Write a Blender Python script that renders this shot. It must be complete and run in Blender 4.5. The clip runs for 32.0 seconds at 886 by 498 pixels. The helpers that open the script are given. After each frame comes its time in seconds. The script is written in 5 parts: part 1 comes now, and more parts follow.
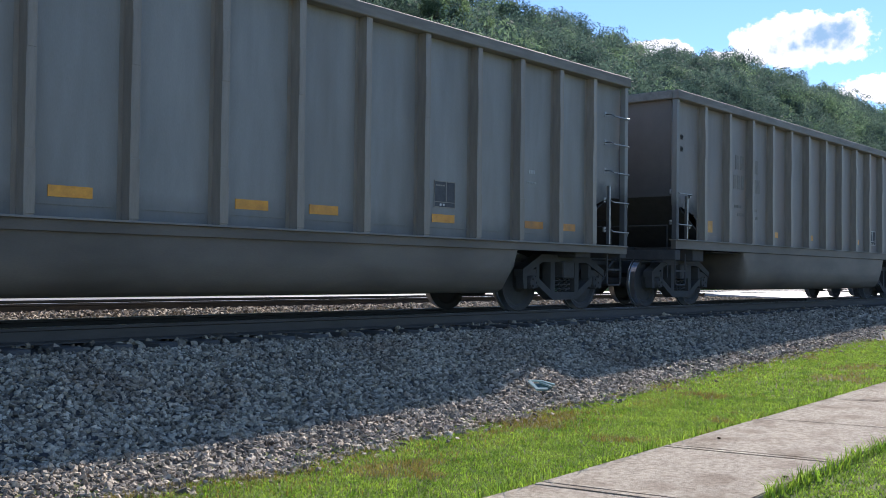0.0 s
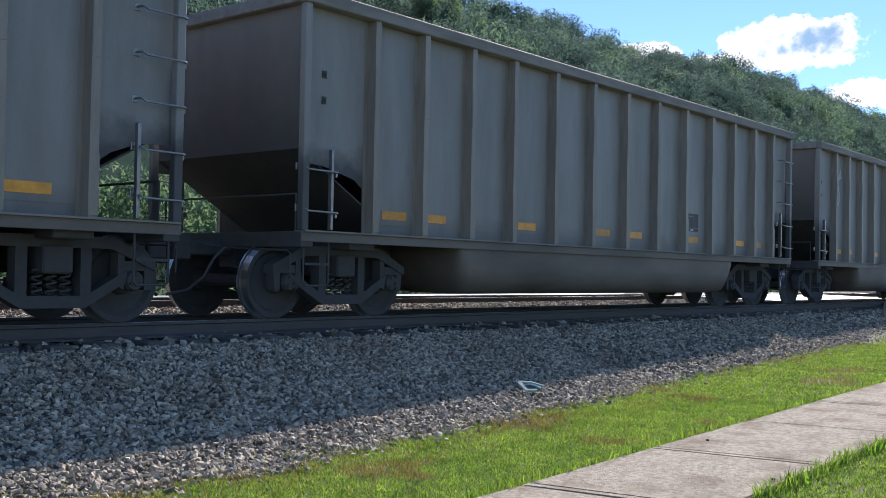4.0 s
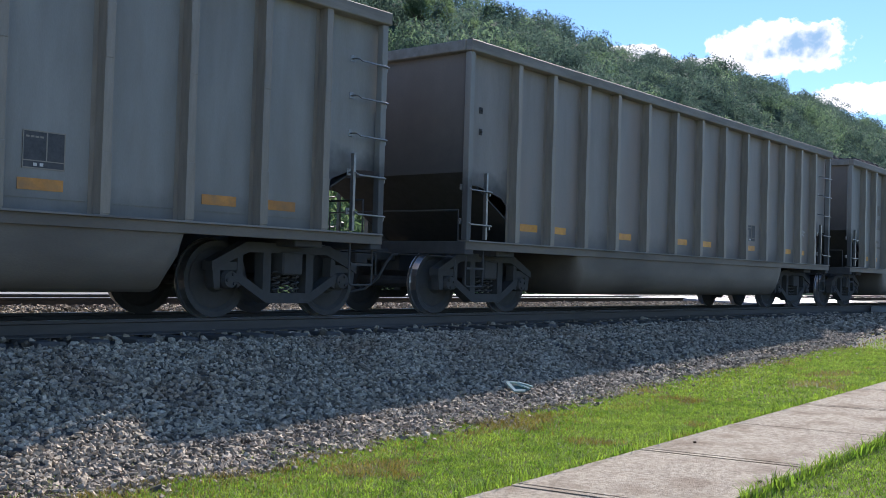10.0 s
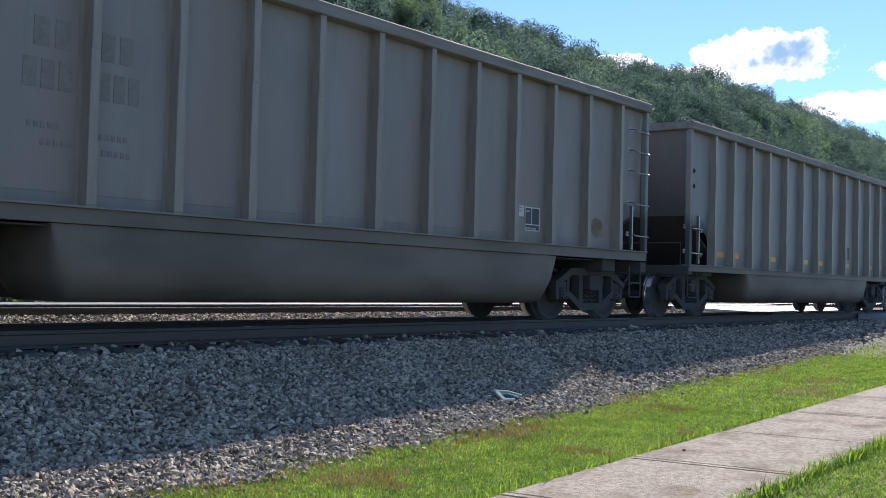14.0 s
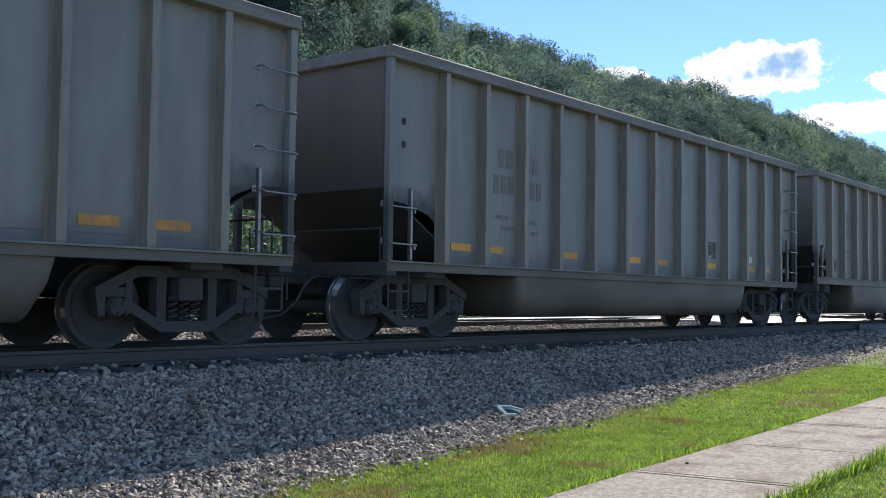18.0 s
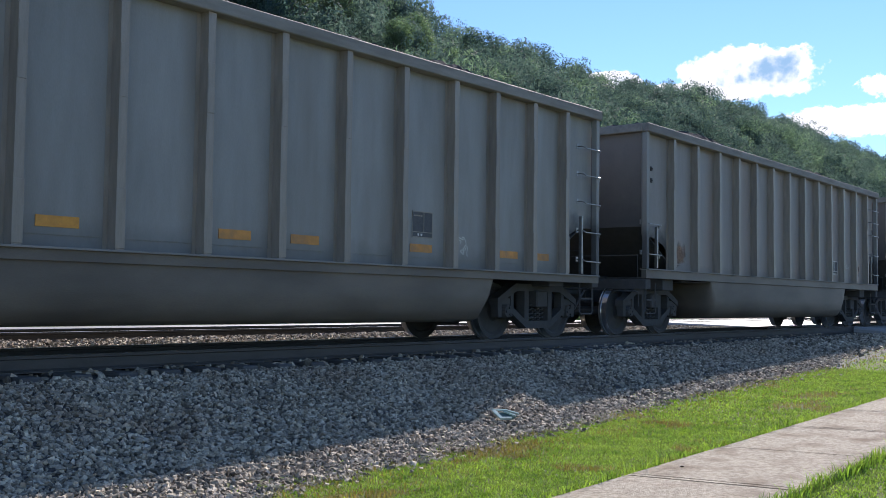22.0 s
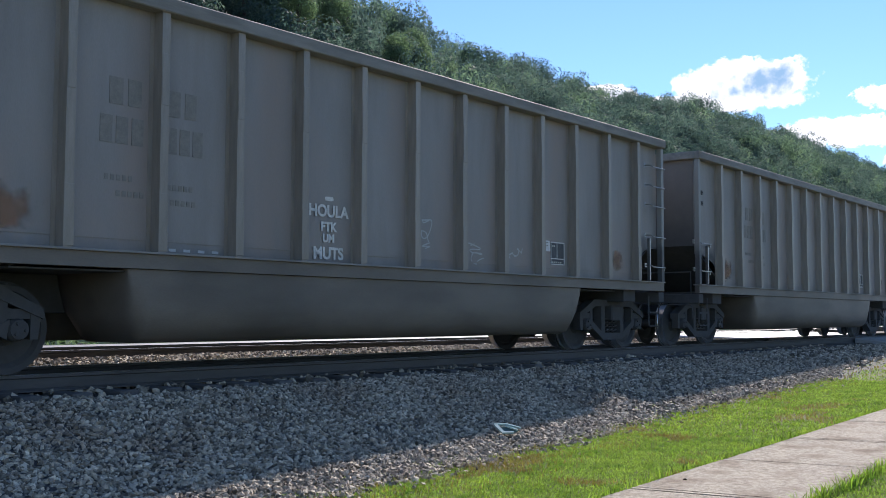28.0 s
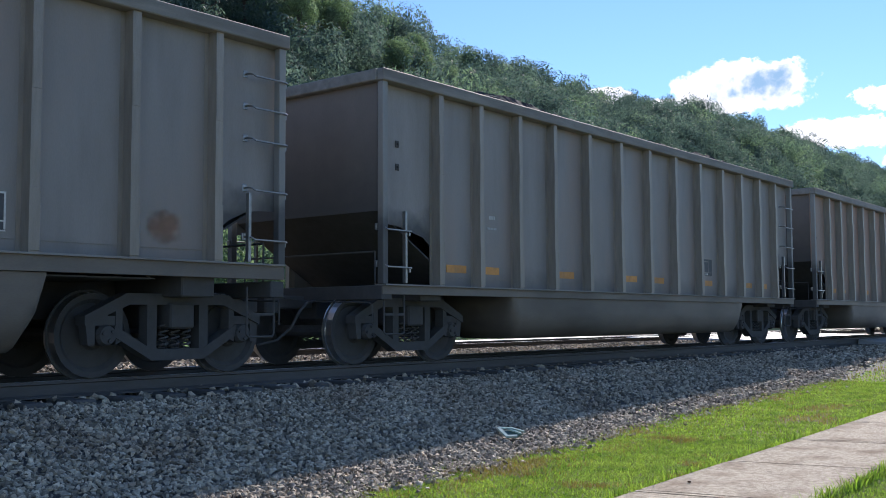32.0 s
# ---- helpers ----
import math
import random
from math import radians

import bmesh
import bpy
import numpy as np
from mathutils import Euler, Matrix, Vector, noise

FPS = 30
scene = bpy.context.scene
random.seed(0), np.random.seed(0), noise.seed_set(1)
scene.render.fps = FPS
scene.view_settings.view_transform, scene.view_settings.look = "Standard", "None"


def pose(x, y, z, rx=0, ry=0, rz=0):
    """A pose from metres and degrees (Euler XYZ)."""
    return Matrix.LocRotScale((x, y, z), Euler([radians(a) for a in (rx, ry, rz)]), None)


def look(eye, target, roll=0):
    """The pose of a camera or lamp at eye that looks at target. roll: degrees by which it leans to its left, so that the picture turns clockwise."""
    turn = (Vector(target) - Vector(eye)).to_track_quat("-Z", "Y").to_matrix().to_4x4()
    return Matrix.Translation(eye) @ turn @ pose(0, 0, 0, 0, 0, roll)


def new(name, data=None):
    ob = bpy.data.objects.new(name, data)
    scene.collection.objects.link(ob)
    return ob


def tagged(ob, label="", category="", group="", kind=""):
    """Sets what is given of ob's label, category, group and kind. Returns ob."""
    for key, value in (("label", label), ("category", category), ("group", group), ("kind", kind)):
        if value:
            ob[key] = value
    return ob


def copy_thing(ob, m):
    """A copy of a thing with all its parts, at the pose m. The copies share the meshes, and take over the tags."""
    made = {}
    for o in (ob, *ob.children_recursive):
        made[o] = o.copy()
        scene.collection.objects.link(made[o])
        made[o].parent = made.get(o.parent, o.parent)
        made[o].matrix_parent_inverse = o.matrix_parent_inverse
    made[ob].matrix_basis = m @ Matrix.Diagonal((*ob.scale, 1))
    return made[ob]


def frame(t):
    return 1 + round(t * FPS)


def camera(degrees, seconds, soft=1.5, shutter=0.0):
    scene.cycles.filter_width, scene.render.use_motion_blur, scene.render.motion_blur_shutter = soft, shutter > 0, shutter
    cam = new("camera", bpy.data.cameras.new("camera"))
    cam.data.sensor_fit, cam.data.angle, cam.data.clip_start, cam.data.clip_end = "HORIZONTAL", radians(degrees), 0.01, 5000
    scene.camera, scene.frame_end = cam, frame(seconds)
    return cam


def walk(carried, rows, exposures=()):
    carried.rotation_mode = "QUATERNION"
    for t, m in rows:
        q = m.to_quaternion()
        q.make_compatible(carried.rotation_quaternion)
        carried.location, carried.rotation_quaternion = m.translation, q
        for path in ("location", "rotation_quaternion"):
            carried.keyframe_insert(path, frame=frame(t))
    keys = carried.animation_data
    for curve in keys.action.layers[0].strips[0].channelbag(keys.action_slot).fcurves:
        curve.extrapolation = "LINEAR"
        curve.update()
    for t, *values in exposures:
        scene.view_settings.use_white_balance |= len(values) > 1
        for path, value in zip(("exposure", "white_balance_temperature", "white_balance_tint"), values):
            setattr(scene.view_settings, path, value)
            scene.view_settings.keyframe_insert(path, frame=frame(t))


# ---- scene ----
from functools import lru_cache
from math import sin, cos, pi

cam = camera(46.45, 32.0, soft=0.6)
EYE = Vector((0.0, 0.0, 1.5))

# seconds, heading from the +y axis towards +x, tilt up, lean (degrees)
AIM = [
    (0, 48.66, 1.28, 0.70),
    (0.5, 48.70, 1.32, 0.73),
    (1, 48.76, 1.34, 0.78),
    (1.5, 48.80, 1.34, 0.82),
    (2, 48.86, 1.34, 0.87),
    (2.5, 48.95, 1.34, 0.92),
    (3, 49.03, 1.33, 0.95),
    (3.5, 49.11, 1.32, 1.03),
    (5.5, 49.34, 1.36, 1.15),
    (6, 49.37, 1.36, 1.16),
    (6.5, 49.39, 1.35, 1.19),
    (7, 49.41, 1.33, 1.27),
    (7.5, 49.43, 1.33, 1.34),
    (8, 49.47, 1.34, 1.40),
    (8.5, 49.53, 1.33, 1.49),
    (9, 49.60, 1.32, 1.58),
    (9.5, 49.67, 1.33, 1.62),
    (10, 49.75, 1.33, 1.65),
    (10.5, 49.84, 1.36, 1.68),
    (11, 49.92, 1.41, 1.68),
    (11.5, 50.01, 1.44, 1.69),
    (12, 50.12, 1.46, 1.72),
    (12.5, 50.23, 1.49, 1.73),
    (13, 50.30, 1.57, 1.68),
    (13.5, 50.34, 1.70, 1.59),
    (14, 50.36, 1.84, 1.47),
    (14.5, 50.34, 2.00, 1.34),
    (16.5, 50.22, 2.59, 0.88),
    (17, 50.24, 2.66, 0.80),
    (17.5, 50.28, 2.68, 0.77),
    (18, 50.35, 2.69, 0.78),
    (18.5, 50.42, 2.70, 0.80),
    (19, 50.49, 2.71, 0.81),
    (19.5, 50.53, 2.71, 0.82),
    (20, 50.56, 2.72, 0.82),
    (20.5, 50.58, 2.75, 0.82),
    (21, 50.59, 2.80, 0.80),
    (21.5, 50.61, 2.85, 0.74),
    (22, 50.63, 2.90, 0.71),
    (22.5, 50.65, 2.96, 0.69),
    (23, 50.67, 3.04, 0.62),
    (23.5, 50.68, 3.11, 0.60),
    (24, 50.69, 3.18, 0.61),
    (24.5, 50.69, 3.26, 0.60),
    (25, 50.69, 3.34, 0.57),
    (25.5, 50.68, 3.44, 0.46),
    (27.5, 50.64, 3.64, 0.22),
    (28, 50.62, 3.71, 0.14),
    (28.5, 50.60, 3.75, 0.09),
    (29, 50.58, 3.77, 0.02),
    (29.5, 50.58, 3.77, -0.07),
    (30, 50.57, 3.79, -0.14),
    (30.5, 50.55, 3.84, -0.22),
    (31, 50.51, 3.89, -0.28),
    (31.5, 50.50, 3.92, -0.28),
    (32, 50.50, 3.93, -0.29),
]


def aimed(heading, tilt, lean):
    h, p = radians(heading), radians(tilt)
    return look(EYE, EYE + 10 * Vector((sin(h) * cos(p), cos(h) * cos(p), sin(p))), lean)


walk(cam, [(t, aimed(h, p, r)) for t, h, p, r in AIM], exposures=[(0.0, 1.05, 6100, 16), (32.0, 1.05, 6100, 16)])

# ---- light ----
SUN = Vector((6.2, 2.10, 4.55)).normalized()
world = bpy.data.worlds.new("sky")
scene.world = world
world.use_nodes = True
wn = world.node_tree.nodes
sky = wn.new("ShaderNodeTexSky")
sky.sky_type, sky.sun_disc = "NISHITA", False
sky.sun_elevation = math.asin(SUN.z)
sky.sun_rotation = math.atan2(SUN.x, SUN.y)
sky.air_density, sky.dust_density, sky.ozone_density = 1.0, 0.0, 6.0
wn["Background"].inputs["Strength"].default_value = 0.082
world.node_tree.links.new(sky.outputs[0], wn["Background"].inputs["Color"])
lamp = bpy.data.lights.new("sun", "SUN")
lamp.energy, lamp.angle, lamp.color = 3.3, radians(0.53), (1.0, 0.92, 0.80)
sun = new("sun", lamp)
sun.matrix_basis = look(SUN * 200, (0, 0, 0))


# ---- materials ----
def surf(name, dark, light, scale=6.0, rough=0.7, metal=0.0, bump=0.3, stretch=(1, 1, 1), stain=None, stain_scale=1.0,
         stain_amount=0.4, vary=0.0, island=False, fine=60.0, spec=0.5, seed=0.0, speckle=0.35, scatter=False, depth=0.01):
    """Two scales of noise between a dark and a light tone, an optional stain of its own shape, and fine relief."""
    m = bpy.data.materials.new(name)
    m.use_nodes = True
    t = m.node_tree
    n, link = t.nodes, t.links.new
    b = n["Principled BSDF"]
    co = n.new("ShaderNodeTexCoord")
    mp = n.new("ShaderNodeMapping")
    mp.inputs["Scale"].default_value = stretch
    mp.inputs["Location"].default_value = (seed, seed * 0.7, seed * 1.3)
    link(co.outputs["Object"], mp.inputs["Vector"])
    if scatter:
        # each object of a shared mesh lies elsewhere in the pattern
        far = n.new("ShaderNodeMath")
        far.operation = "MULTIPLY"
        far.inputs[1].default_value = 60.0
        link(n.new("ShaderNodeObjectInfo").outputs["Random"], far.inputs[0])
        link(far.outputs[0], mp.inputs["Location"])
    n1 = n.new("ShaderNodeTexNoise")
    n1.inputs["Scale"].default_value, n1.inputs["Detail"].default_value, n1.inputs["Roughness"].default_value = scale, 6, 0.6
    link(mp.outputs[0], n1.inputs["Vector"])
    n2 = n.new("ShaderNodeTexNoise")
    n2.inputs["Scale"].default_value, n2.inputs["Detail"].default_value = fine, 3
    link(mp.outputs[0], n2.inputs["Vector"])
    add = n.new("ShaderNodeMath")
    add.operation = "MULTIPLY_ADD"
    link(n2.outputs["Fac"], add.inputs[0])
    add.inputs[1].default_value = speckle
    link(n1.outputs["Fac"], add.inputs[2])
    ramp = n.new("ShaderNodeValToRGB")
    ramp.color_ramp.elements[0].position, ramp.color_ramp.elements[1].position = 0.275 + speckle / 2, min(1.0, 0.725 + speckle / 2)
    ramp.color_ramp.elements[0].color, ramp.color_ramp.elements[1].color = (*dark, 1), (*light, 1)
    link(add.outputs[0], ramp.inputs["Fac"])
    colour = ramp.outputs["Color"]
    if stain:
        n3 = n.new("ShaderNodeTexNoise")
        n3.inputs["Scale"].default_value, n3.inputs["Detail"].default_value = stain_scale, 7
        link(mp.outputs[0], n3.inputs["Vector"])
        r3 = n.new("ShaderNodeValToRGB")
        r3.color_ramp.elements[0].position, r3.color_ramp.elements[1].position = 0.48, 0.72
        r3.color_ramp.elements[1].color = (stain_amount,) * 3 + (1,)
        link(n3.outputs["Fac"], r3.inputs["Fac"])
        mix = n.new("ShaderNodeMix")
        mix.data_type = "RGBA"
        link(r3.outputs["Color"], mix.inputs["Factor"])
        link(colour, mix.inputs["A"])
        mix.inputs["B"].default_value = (*stain, 1)
        colour = mix.outputs["Result"]
    if vary:
        if island:
            src = n.new("ShaderNodeNewGeometry").outputs["Random Per Island"]
        else:
            src = n.new("ShaderNodeObjectInfo").outputs["Random"]
        mr = n.new("ShaderNodeMapRange")
        mr.inputs["To Min"].default_value, mr.inputs["To Max"].default_value = 1 - vary, 1 + vary
        link(src, mr.inputs["Value"])
        hs = n.new("ShaderNodeHueSaturation")
        link(mr.outputs[0], hs.inputs["Value"])
        link(colour, hs.inputs["Color"])
        colour = hs.outputs["Color"]
    link(colour, b.inputs["Base Color"])
    b.inputs["Roughness"].default_value, b.inputs["Metallic"].default_value = rough, metal
    b.inputs["Specular IOR Level"].default_value = spec
    if bump:
        bp = n.new("ShaderNodeBump")
        bp.inputs["Strength"].default_value, bp.inputs["Distance"].default_value = bump, depth
        link(add.outputs[0], bp.inputs["Height"])
        link(bp.outputs[0], b.inputs["Normal"])
    return m


def leafy(name, dark, light, glow=0.35, vary=0.35, scale=3.0, shine=(1.5, 1.5, 0.6), bump=0, fine=8.0, depth=0.01, speckle=0.35):
    """Foliage: diffuse with light that passes through, varied leaf by leaf."""
    m = surf(name, dark, light, scale, 0.65, 0, bump, vary=vary, island=True, fine=fine, spec=0.1, depth=depth, speckle=speckle)
    t = m.node_tree
    b = t.nodes["Principled BSDF"]
    tr = t.nodes.new("ShaderNodeBsdfTranslucent")
    src = b.inputs["Base Color"].links[0].from_socket
    bright = t.nodes.new("ShaderNodeMix")
    bright.data_type, bright.blend_type = "RGBA", "MULTIPLY"
    bright.inputs["Factor"].default_value = 1
    bright.inputs["B"].default_value = (*shine, 1)
    t.links.new(src, bright.inputs["A"])
    t.links.new(bright.outputs["Result"], tr.inputs["Color"])
    mx = t.nodes.new("ShaderNodeMixShader")
    mx.inputs[0].default_value = glow
    t.links.new(b.outputs[0], mx.inputs[1])
    t.links.new(tr.outputs[0], mx.inputs[2])
    t.links.new(mx.outputs[0], t.nodes["Material Output"].inputs["Surface"])
    return m


PAINT = {
    "grey": surf("weathered grey car paint", (0.230, 0.222, 0.203), (0.306, 0.297, 0.273), 1.6, 0.5, 0.1, 0.15, (2, 2, 0.4),
                 (0.19, 0.165, 0.135), 0.7, 0.6, 0.04, spec=0.4),
    "brown": surf("weathered brown car paint", (0.235, 0.212, 0.191), (0.306, 0.280, 0.254), 1.6, 0.55, 0.1, 0.15, (2, 2, 0.4),
                  (0.26, 0.165, 0.115), 0.8, 0.45, 0.04, spec=0.4, seed=3.0),
    "rust": surf("rust-streaked car paint", (0.288, 0.197, 0.15), (0.37, 0.262, 0.203), 1.6, 0.6, 0.1, 0.2, (2, 2, 0.4),
                 (0.31, 0.15, 0.095), 0.9, 0.5, 0.04, spec=0.4, seed=7.0),
}
def darkened_low(m, low=2.08, high=2.42, amount=0.92, waver=0.55):
    """Darkens the lowest part of a painted sheet, as soot does the side panels, with a ragged soft upper edge."""
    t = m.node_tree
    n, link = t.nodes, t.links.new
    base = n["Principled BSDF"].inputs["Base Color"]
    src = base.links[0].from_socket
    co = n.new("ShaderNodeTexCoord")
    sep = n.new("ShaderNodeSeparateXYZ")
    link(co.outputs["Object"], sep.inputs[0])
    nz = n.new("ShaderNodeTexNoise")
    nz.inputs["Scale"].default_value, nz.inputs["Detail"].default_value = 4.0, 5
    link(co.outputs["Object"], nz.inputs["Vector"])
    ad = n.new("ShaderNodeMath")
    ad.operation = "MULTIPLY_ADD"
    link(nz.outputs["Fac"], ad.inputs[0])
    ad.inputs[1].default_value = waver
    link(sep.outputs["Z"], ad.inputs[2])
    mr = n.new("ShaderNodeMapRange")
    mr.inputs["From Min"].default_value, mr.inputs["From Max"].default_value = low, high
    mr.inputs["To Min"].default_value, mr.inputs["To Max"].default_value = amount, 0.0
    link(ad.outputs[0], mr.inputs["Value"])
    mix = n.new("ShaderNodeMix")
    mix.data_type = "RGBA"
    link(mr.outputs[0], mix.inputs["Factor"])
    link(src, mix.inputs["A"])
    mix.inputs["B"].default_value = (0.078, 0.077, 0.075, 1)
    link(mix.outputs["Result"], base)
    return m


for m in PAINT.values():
    darkened_low(m, 1.25, 1.55, 0.5, 0.3)
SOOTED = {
    "grey": darkened_low(surf("sooty grey car paint", (0.230, 0.222, 0.203), (0.306, 0.297, 0.273), 1.6, 0.6, 0.1, 0.15, (2, 2, 0.4), vary=0.04, spec=0.4)),
    "brown": darkened_low(surf("sooty brown car paint", (0.235, 0.212, 0.191), (0.306, 0.280, 0.254), 1.6, 0.6, 0.1, 0.15, (2, 2, 0.4), vary=0.04, spec=0.4)),
    "rust": darkened_low(surf("sooty rust-brown car paint", (0.288, 0.197, 0.15), (0.37, 0.262, 0.203), 1.6, 0.6, 0.1, 0.15, (2, 2, 0.4), vary=0.04, spec=0.4)),
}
# end sheets darken gradually over most of their height
DARKER_END = darkened_low(surf("end sheet, darker below", (0.19, 0.168, 0.146), (0.26, 0.232, 0.205), 1.6, 0.7, 0.1, 0.15, (2, 2, 0.4), (0.12, 0.10, 0.085), 0.8, 0.5, 0.05), 2.45, 3.9, 0.95, 0.6)
POST = surf("worn grey side posts", (0.235, 0.202, 0.162), (0.325, 0.282, 0.232), 3.0, 0.5, 0.2, 0.2, (4, 4, 0.6), (0.16, 0.14, 0.12), 1.3, 0.5, 0.10)
CHORD = surf("dusty aluminium rail", (0.21, 0.195, 0.17), (0.30, 0.28, 0.248), 4.0, 0.7, 0.0, 0.3, (0.5, 3, 3), (0.12, 0.10, 0.085), 1.5, 0.5, 0.05, spec=0.22)
TUB = surf("grimy tub sheet", (0.132, 0.112, 0.090), (0.19, 0.163, 0.132), 1.5, 0.6, 0.1, 0.2, (0.5, 1, 1.5), (0.055, 0.048, 0.04), 1.2, 0.5, 0.05)
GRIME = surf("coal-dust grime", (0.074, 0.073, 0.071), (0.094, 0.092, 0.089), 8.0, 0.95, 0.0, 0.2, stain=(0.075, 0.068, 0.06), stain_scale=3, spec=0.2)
STEEL = surf("grimy wheel steel", (0.070, 0.069, 0.067), (0.088, 0.086, 0.084), 9.0, 0.9, 0.0, 0.2, spec=0.25)
TREAD = surf("polished wheel tread", (0.42, 0.41, 0.40), (0.60, 0.59, 0.58), 7.0, 0.28, 0.9, 0.05)
SHINY = surf("polished steel", (0.60, 0.60, 0.60), (0.78, 0.78, 0.78), 5.0, 0.45, 0.45, 0.05, (0.3, 4, 4))
RUNG = surf("dull steel rung", (0.20, 0.195, 0.185), (0.30, 0.29, 0.28), 12.0, 0.32, 0.6, 0.1)
RUBBER = surf("dusty rubber hose", (0.05, 0.05, 0.05), (0.09, 0.09, 0.09), 9.0, 0.6, 0, 0.1)
COAL = surf("black coal", (0.02, 0.02, 0.021), (0.085, 0.085, 0.088), 20.0, 0.92, 0, 0.6, spec=0.08)
YELLOW = surf("faded yellow reflective tape", (0.62, 0.25, 0.022), (0.82, 0.37, 0.04), 9.0, 0.4, 0, 0.05, stain=(0.25, 0.13, 0.05), stain_scale=3, stain_amount=0.35, vary=0.2)
WHITE = surf("chalky white marking paint", (0.50, 0.48, 0.44), (0.74, 0.72, 0.67), 20.0, 0.7, 0, 0.05)
BLACK = surf("black stencil panel", (0.05, 0.05, 0.052), (0.085, 0.085, 0.087), 15.0, 0.6, 0, 0.05)
FADED = surf("faded dark lettering", (0.185, 0.167, 0.143), (0.245, 0.222, 0.19), 15.0, 0.7, 0, 0.05)
PATCH = surf("light grey patch paint", (0.46, 0.425, 0.35), (0.57, 0.53, 0.44), 4.0, 0.65, 0, 0.1)
TAN = surf("tan stencil panel", (0.21, 0.185, 0.14), (0.29, 0.255, 0.195), 3.0, 0.7, 0, 0.1)
RAIL = surf("grimy rail side", (0.09, 0.085, 0.08), (0.125, 0.116, 0.108), 6.0, 0.8, 0.3, 0.3, (0.3, 2, 2))
TIE = surf("creosoted timber", (0.07, 0.066, 0.062), (0.12, 0.113, 0.105), 4.0, 0.85, 0, 0.6, (1, 0.15, 1), vary=0.3)
STONE = surf("crushed grey limestone", (0.188, 0.155, 0.110), (0.53, 0.447, 0.332), 9.0, 0.85, 0, 0.5, stain=(0.20, 0.125, 0.075), stain_scale=1.2, stain_amount=0.5, vary=0.7, island=True)
LOOSE = surf("crushed grey stone", (0.188, 0.155, 0.110), (0.53, 0.447, 0.332), 9.0, 0.8, 0, 0.5, vary=0.45)
# near-black: the shade in the gaps between stones is put into this colour
BED = surf("shade-dark stone bed", (0.03, 0.028, 0.025), (0.09, 0.083, 0.075), 14.0, 0.9, 0, 0.9, stain=(0.10, 0.075, 0.05), stain_scale=0.6)
SOIL = surf("grassy soil", (0.07, 0.082, 0.022), (0.165, 0.17, 0.058), 9.0, 0.95, 0, 0.6, stain=(0.17, 0.125, 0.06), stain_scale=0.7, stain_amount=0.5)
BLADE = leafy("grass blade", (0.120, 0.225, 0.040), (0.305, 0.415, 0.105), 0.45, 0.55)
DRY = leafy("dry grass", (0.20, 0.16, 0.06), (0.34, 0.28, 0.12), 0.3, 0.3)
CONCRETE = surf("weathered concrete", (0.24, 0.200, 0.146), (0.515, 0.447, 0.345), 24.0, 0.9, 0, 1.0, stain=(0.19, 0.138, 0.09), stain_scale=2.6, stain_amount=0.8, vary=0.06, fine=130, spec=0.2, speckle=0.7, scatter=True)
ROADMAT = surf("pale worn concrete road", (0.34, 0.33, 0.31), (0.48, 0.46, 0.44), 1.0, 0.55, 0, 0.3, stain=(0.2, 0.19, 0.18), stain_scale=0.5)
# the distance haze over the hill is put into these leaf colours as blue
WOODS = leafy("haze-blue woodland leaves", (0.064, 0.098, 0.092), (0.118, 0.158, 0.140), 0.42, 0.2, 0.06, (1.5, 1.7, 1.35), 0, 1.3, 0.5, 0.8)
WOODS_DEEP = leafy("haze-blue deep green leaves", (0.042, 0.070, 0.070), (0.082, 0.116, 0.108), 0.42, 0.2, 0.06, (1.5, 1.7, 1.35), 0, 1.3, 0.5, 0.8)
WOODS_PALE = leafy("paler haze-blue woodland leaves", (0.092, 0.138, 0.108), (0.162, 0.215, 0.155), 0.48, 0.2, 0.06, (1.6, 1.8, 1.3), 0, 1.3, 0.5, 0.8)
LEAF = leafy("sunlit broadleaf", (0.115, 0.162, 0.105), (0.19, 0.245, 0.16), 0.45, 0.3, 0.5, (1.45, 1.65, 1.1), fine=3.0, speckle=0.5)
BARK = surf("grey bark", (0.05, 0.04, 0.03), (0.14, 0.12, 0.1), 6.0, 0.9, 0, 0.8, (3, 3, 0.5))
BANK = surf("woodland floor", (0.03, 0.05, 0.036), (0.058, 0.082, 0.058), 0.05, 1.0, 0, 0, fine=0.6, spec=0.0)


# ---- helpers for meshes ----
def mesh(name, verts, faces, material, smooth=False):
    me = bpy.data.meshes.new(name)
    me.from_pydata(verts, [], faces)
    me.materials.append(material)
    if smooth:
        for p in me.polygons:
            p.use_smooth = True
    me.update()
    return me


def part(name, bm, material, parent, label=""):
    """Links a bmesh (or a ready mesh) as one object under a thing or a part."""
    if isinstance(bm, bmesh.types.BMesh):
        me = bpy.data.meshes.new(name)
        bm.to_mesh(me)
        bm.free()
        me.materials.append(material)
    else:
        me = bm
    ob = new(name, me)
    ob.parent = parent
    if label:
        tagged(ob, label)
    return ob


def thing(name, m, label, category, group="", kind=""):
    ob = new(name)
    ob.matrix_basis = m
    return tagged(ob, label, category, group, kind)


def box(bm, x0, x1, y0, y1, z0, z1, bevel=0.0):
    v = bmesh.ops.create_cube(bm, size=1.0)["verts"]
    bmesh.ops.scale(bm, verts=v, vec=(x1 - x0, y1 - y0, z1 - z0))
    bmesh.ops.translate(bm, verts=v, vec=((x0 + x1) / 2, (y0 + y1) / 2, (z0 + z1) / 2))
    if bevel:
        edges = list({e for w in v for e in w.link_edges})
        bmesh.ops.bevel(bm, geom=edges, offset=bevel, segments=1, affect="EDGES")
    return bm


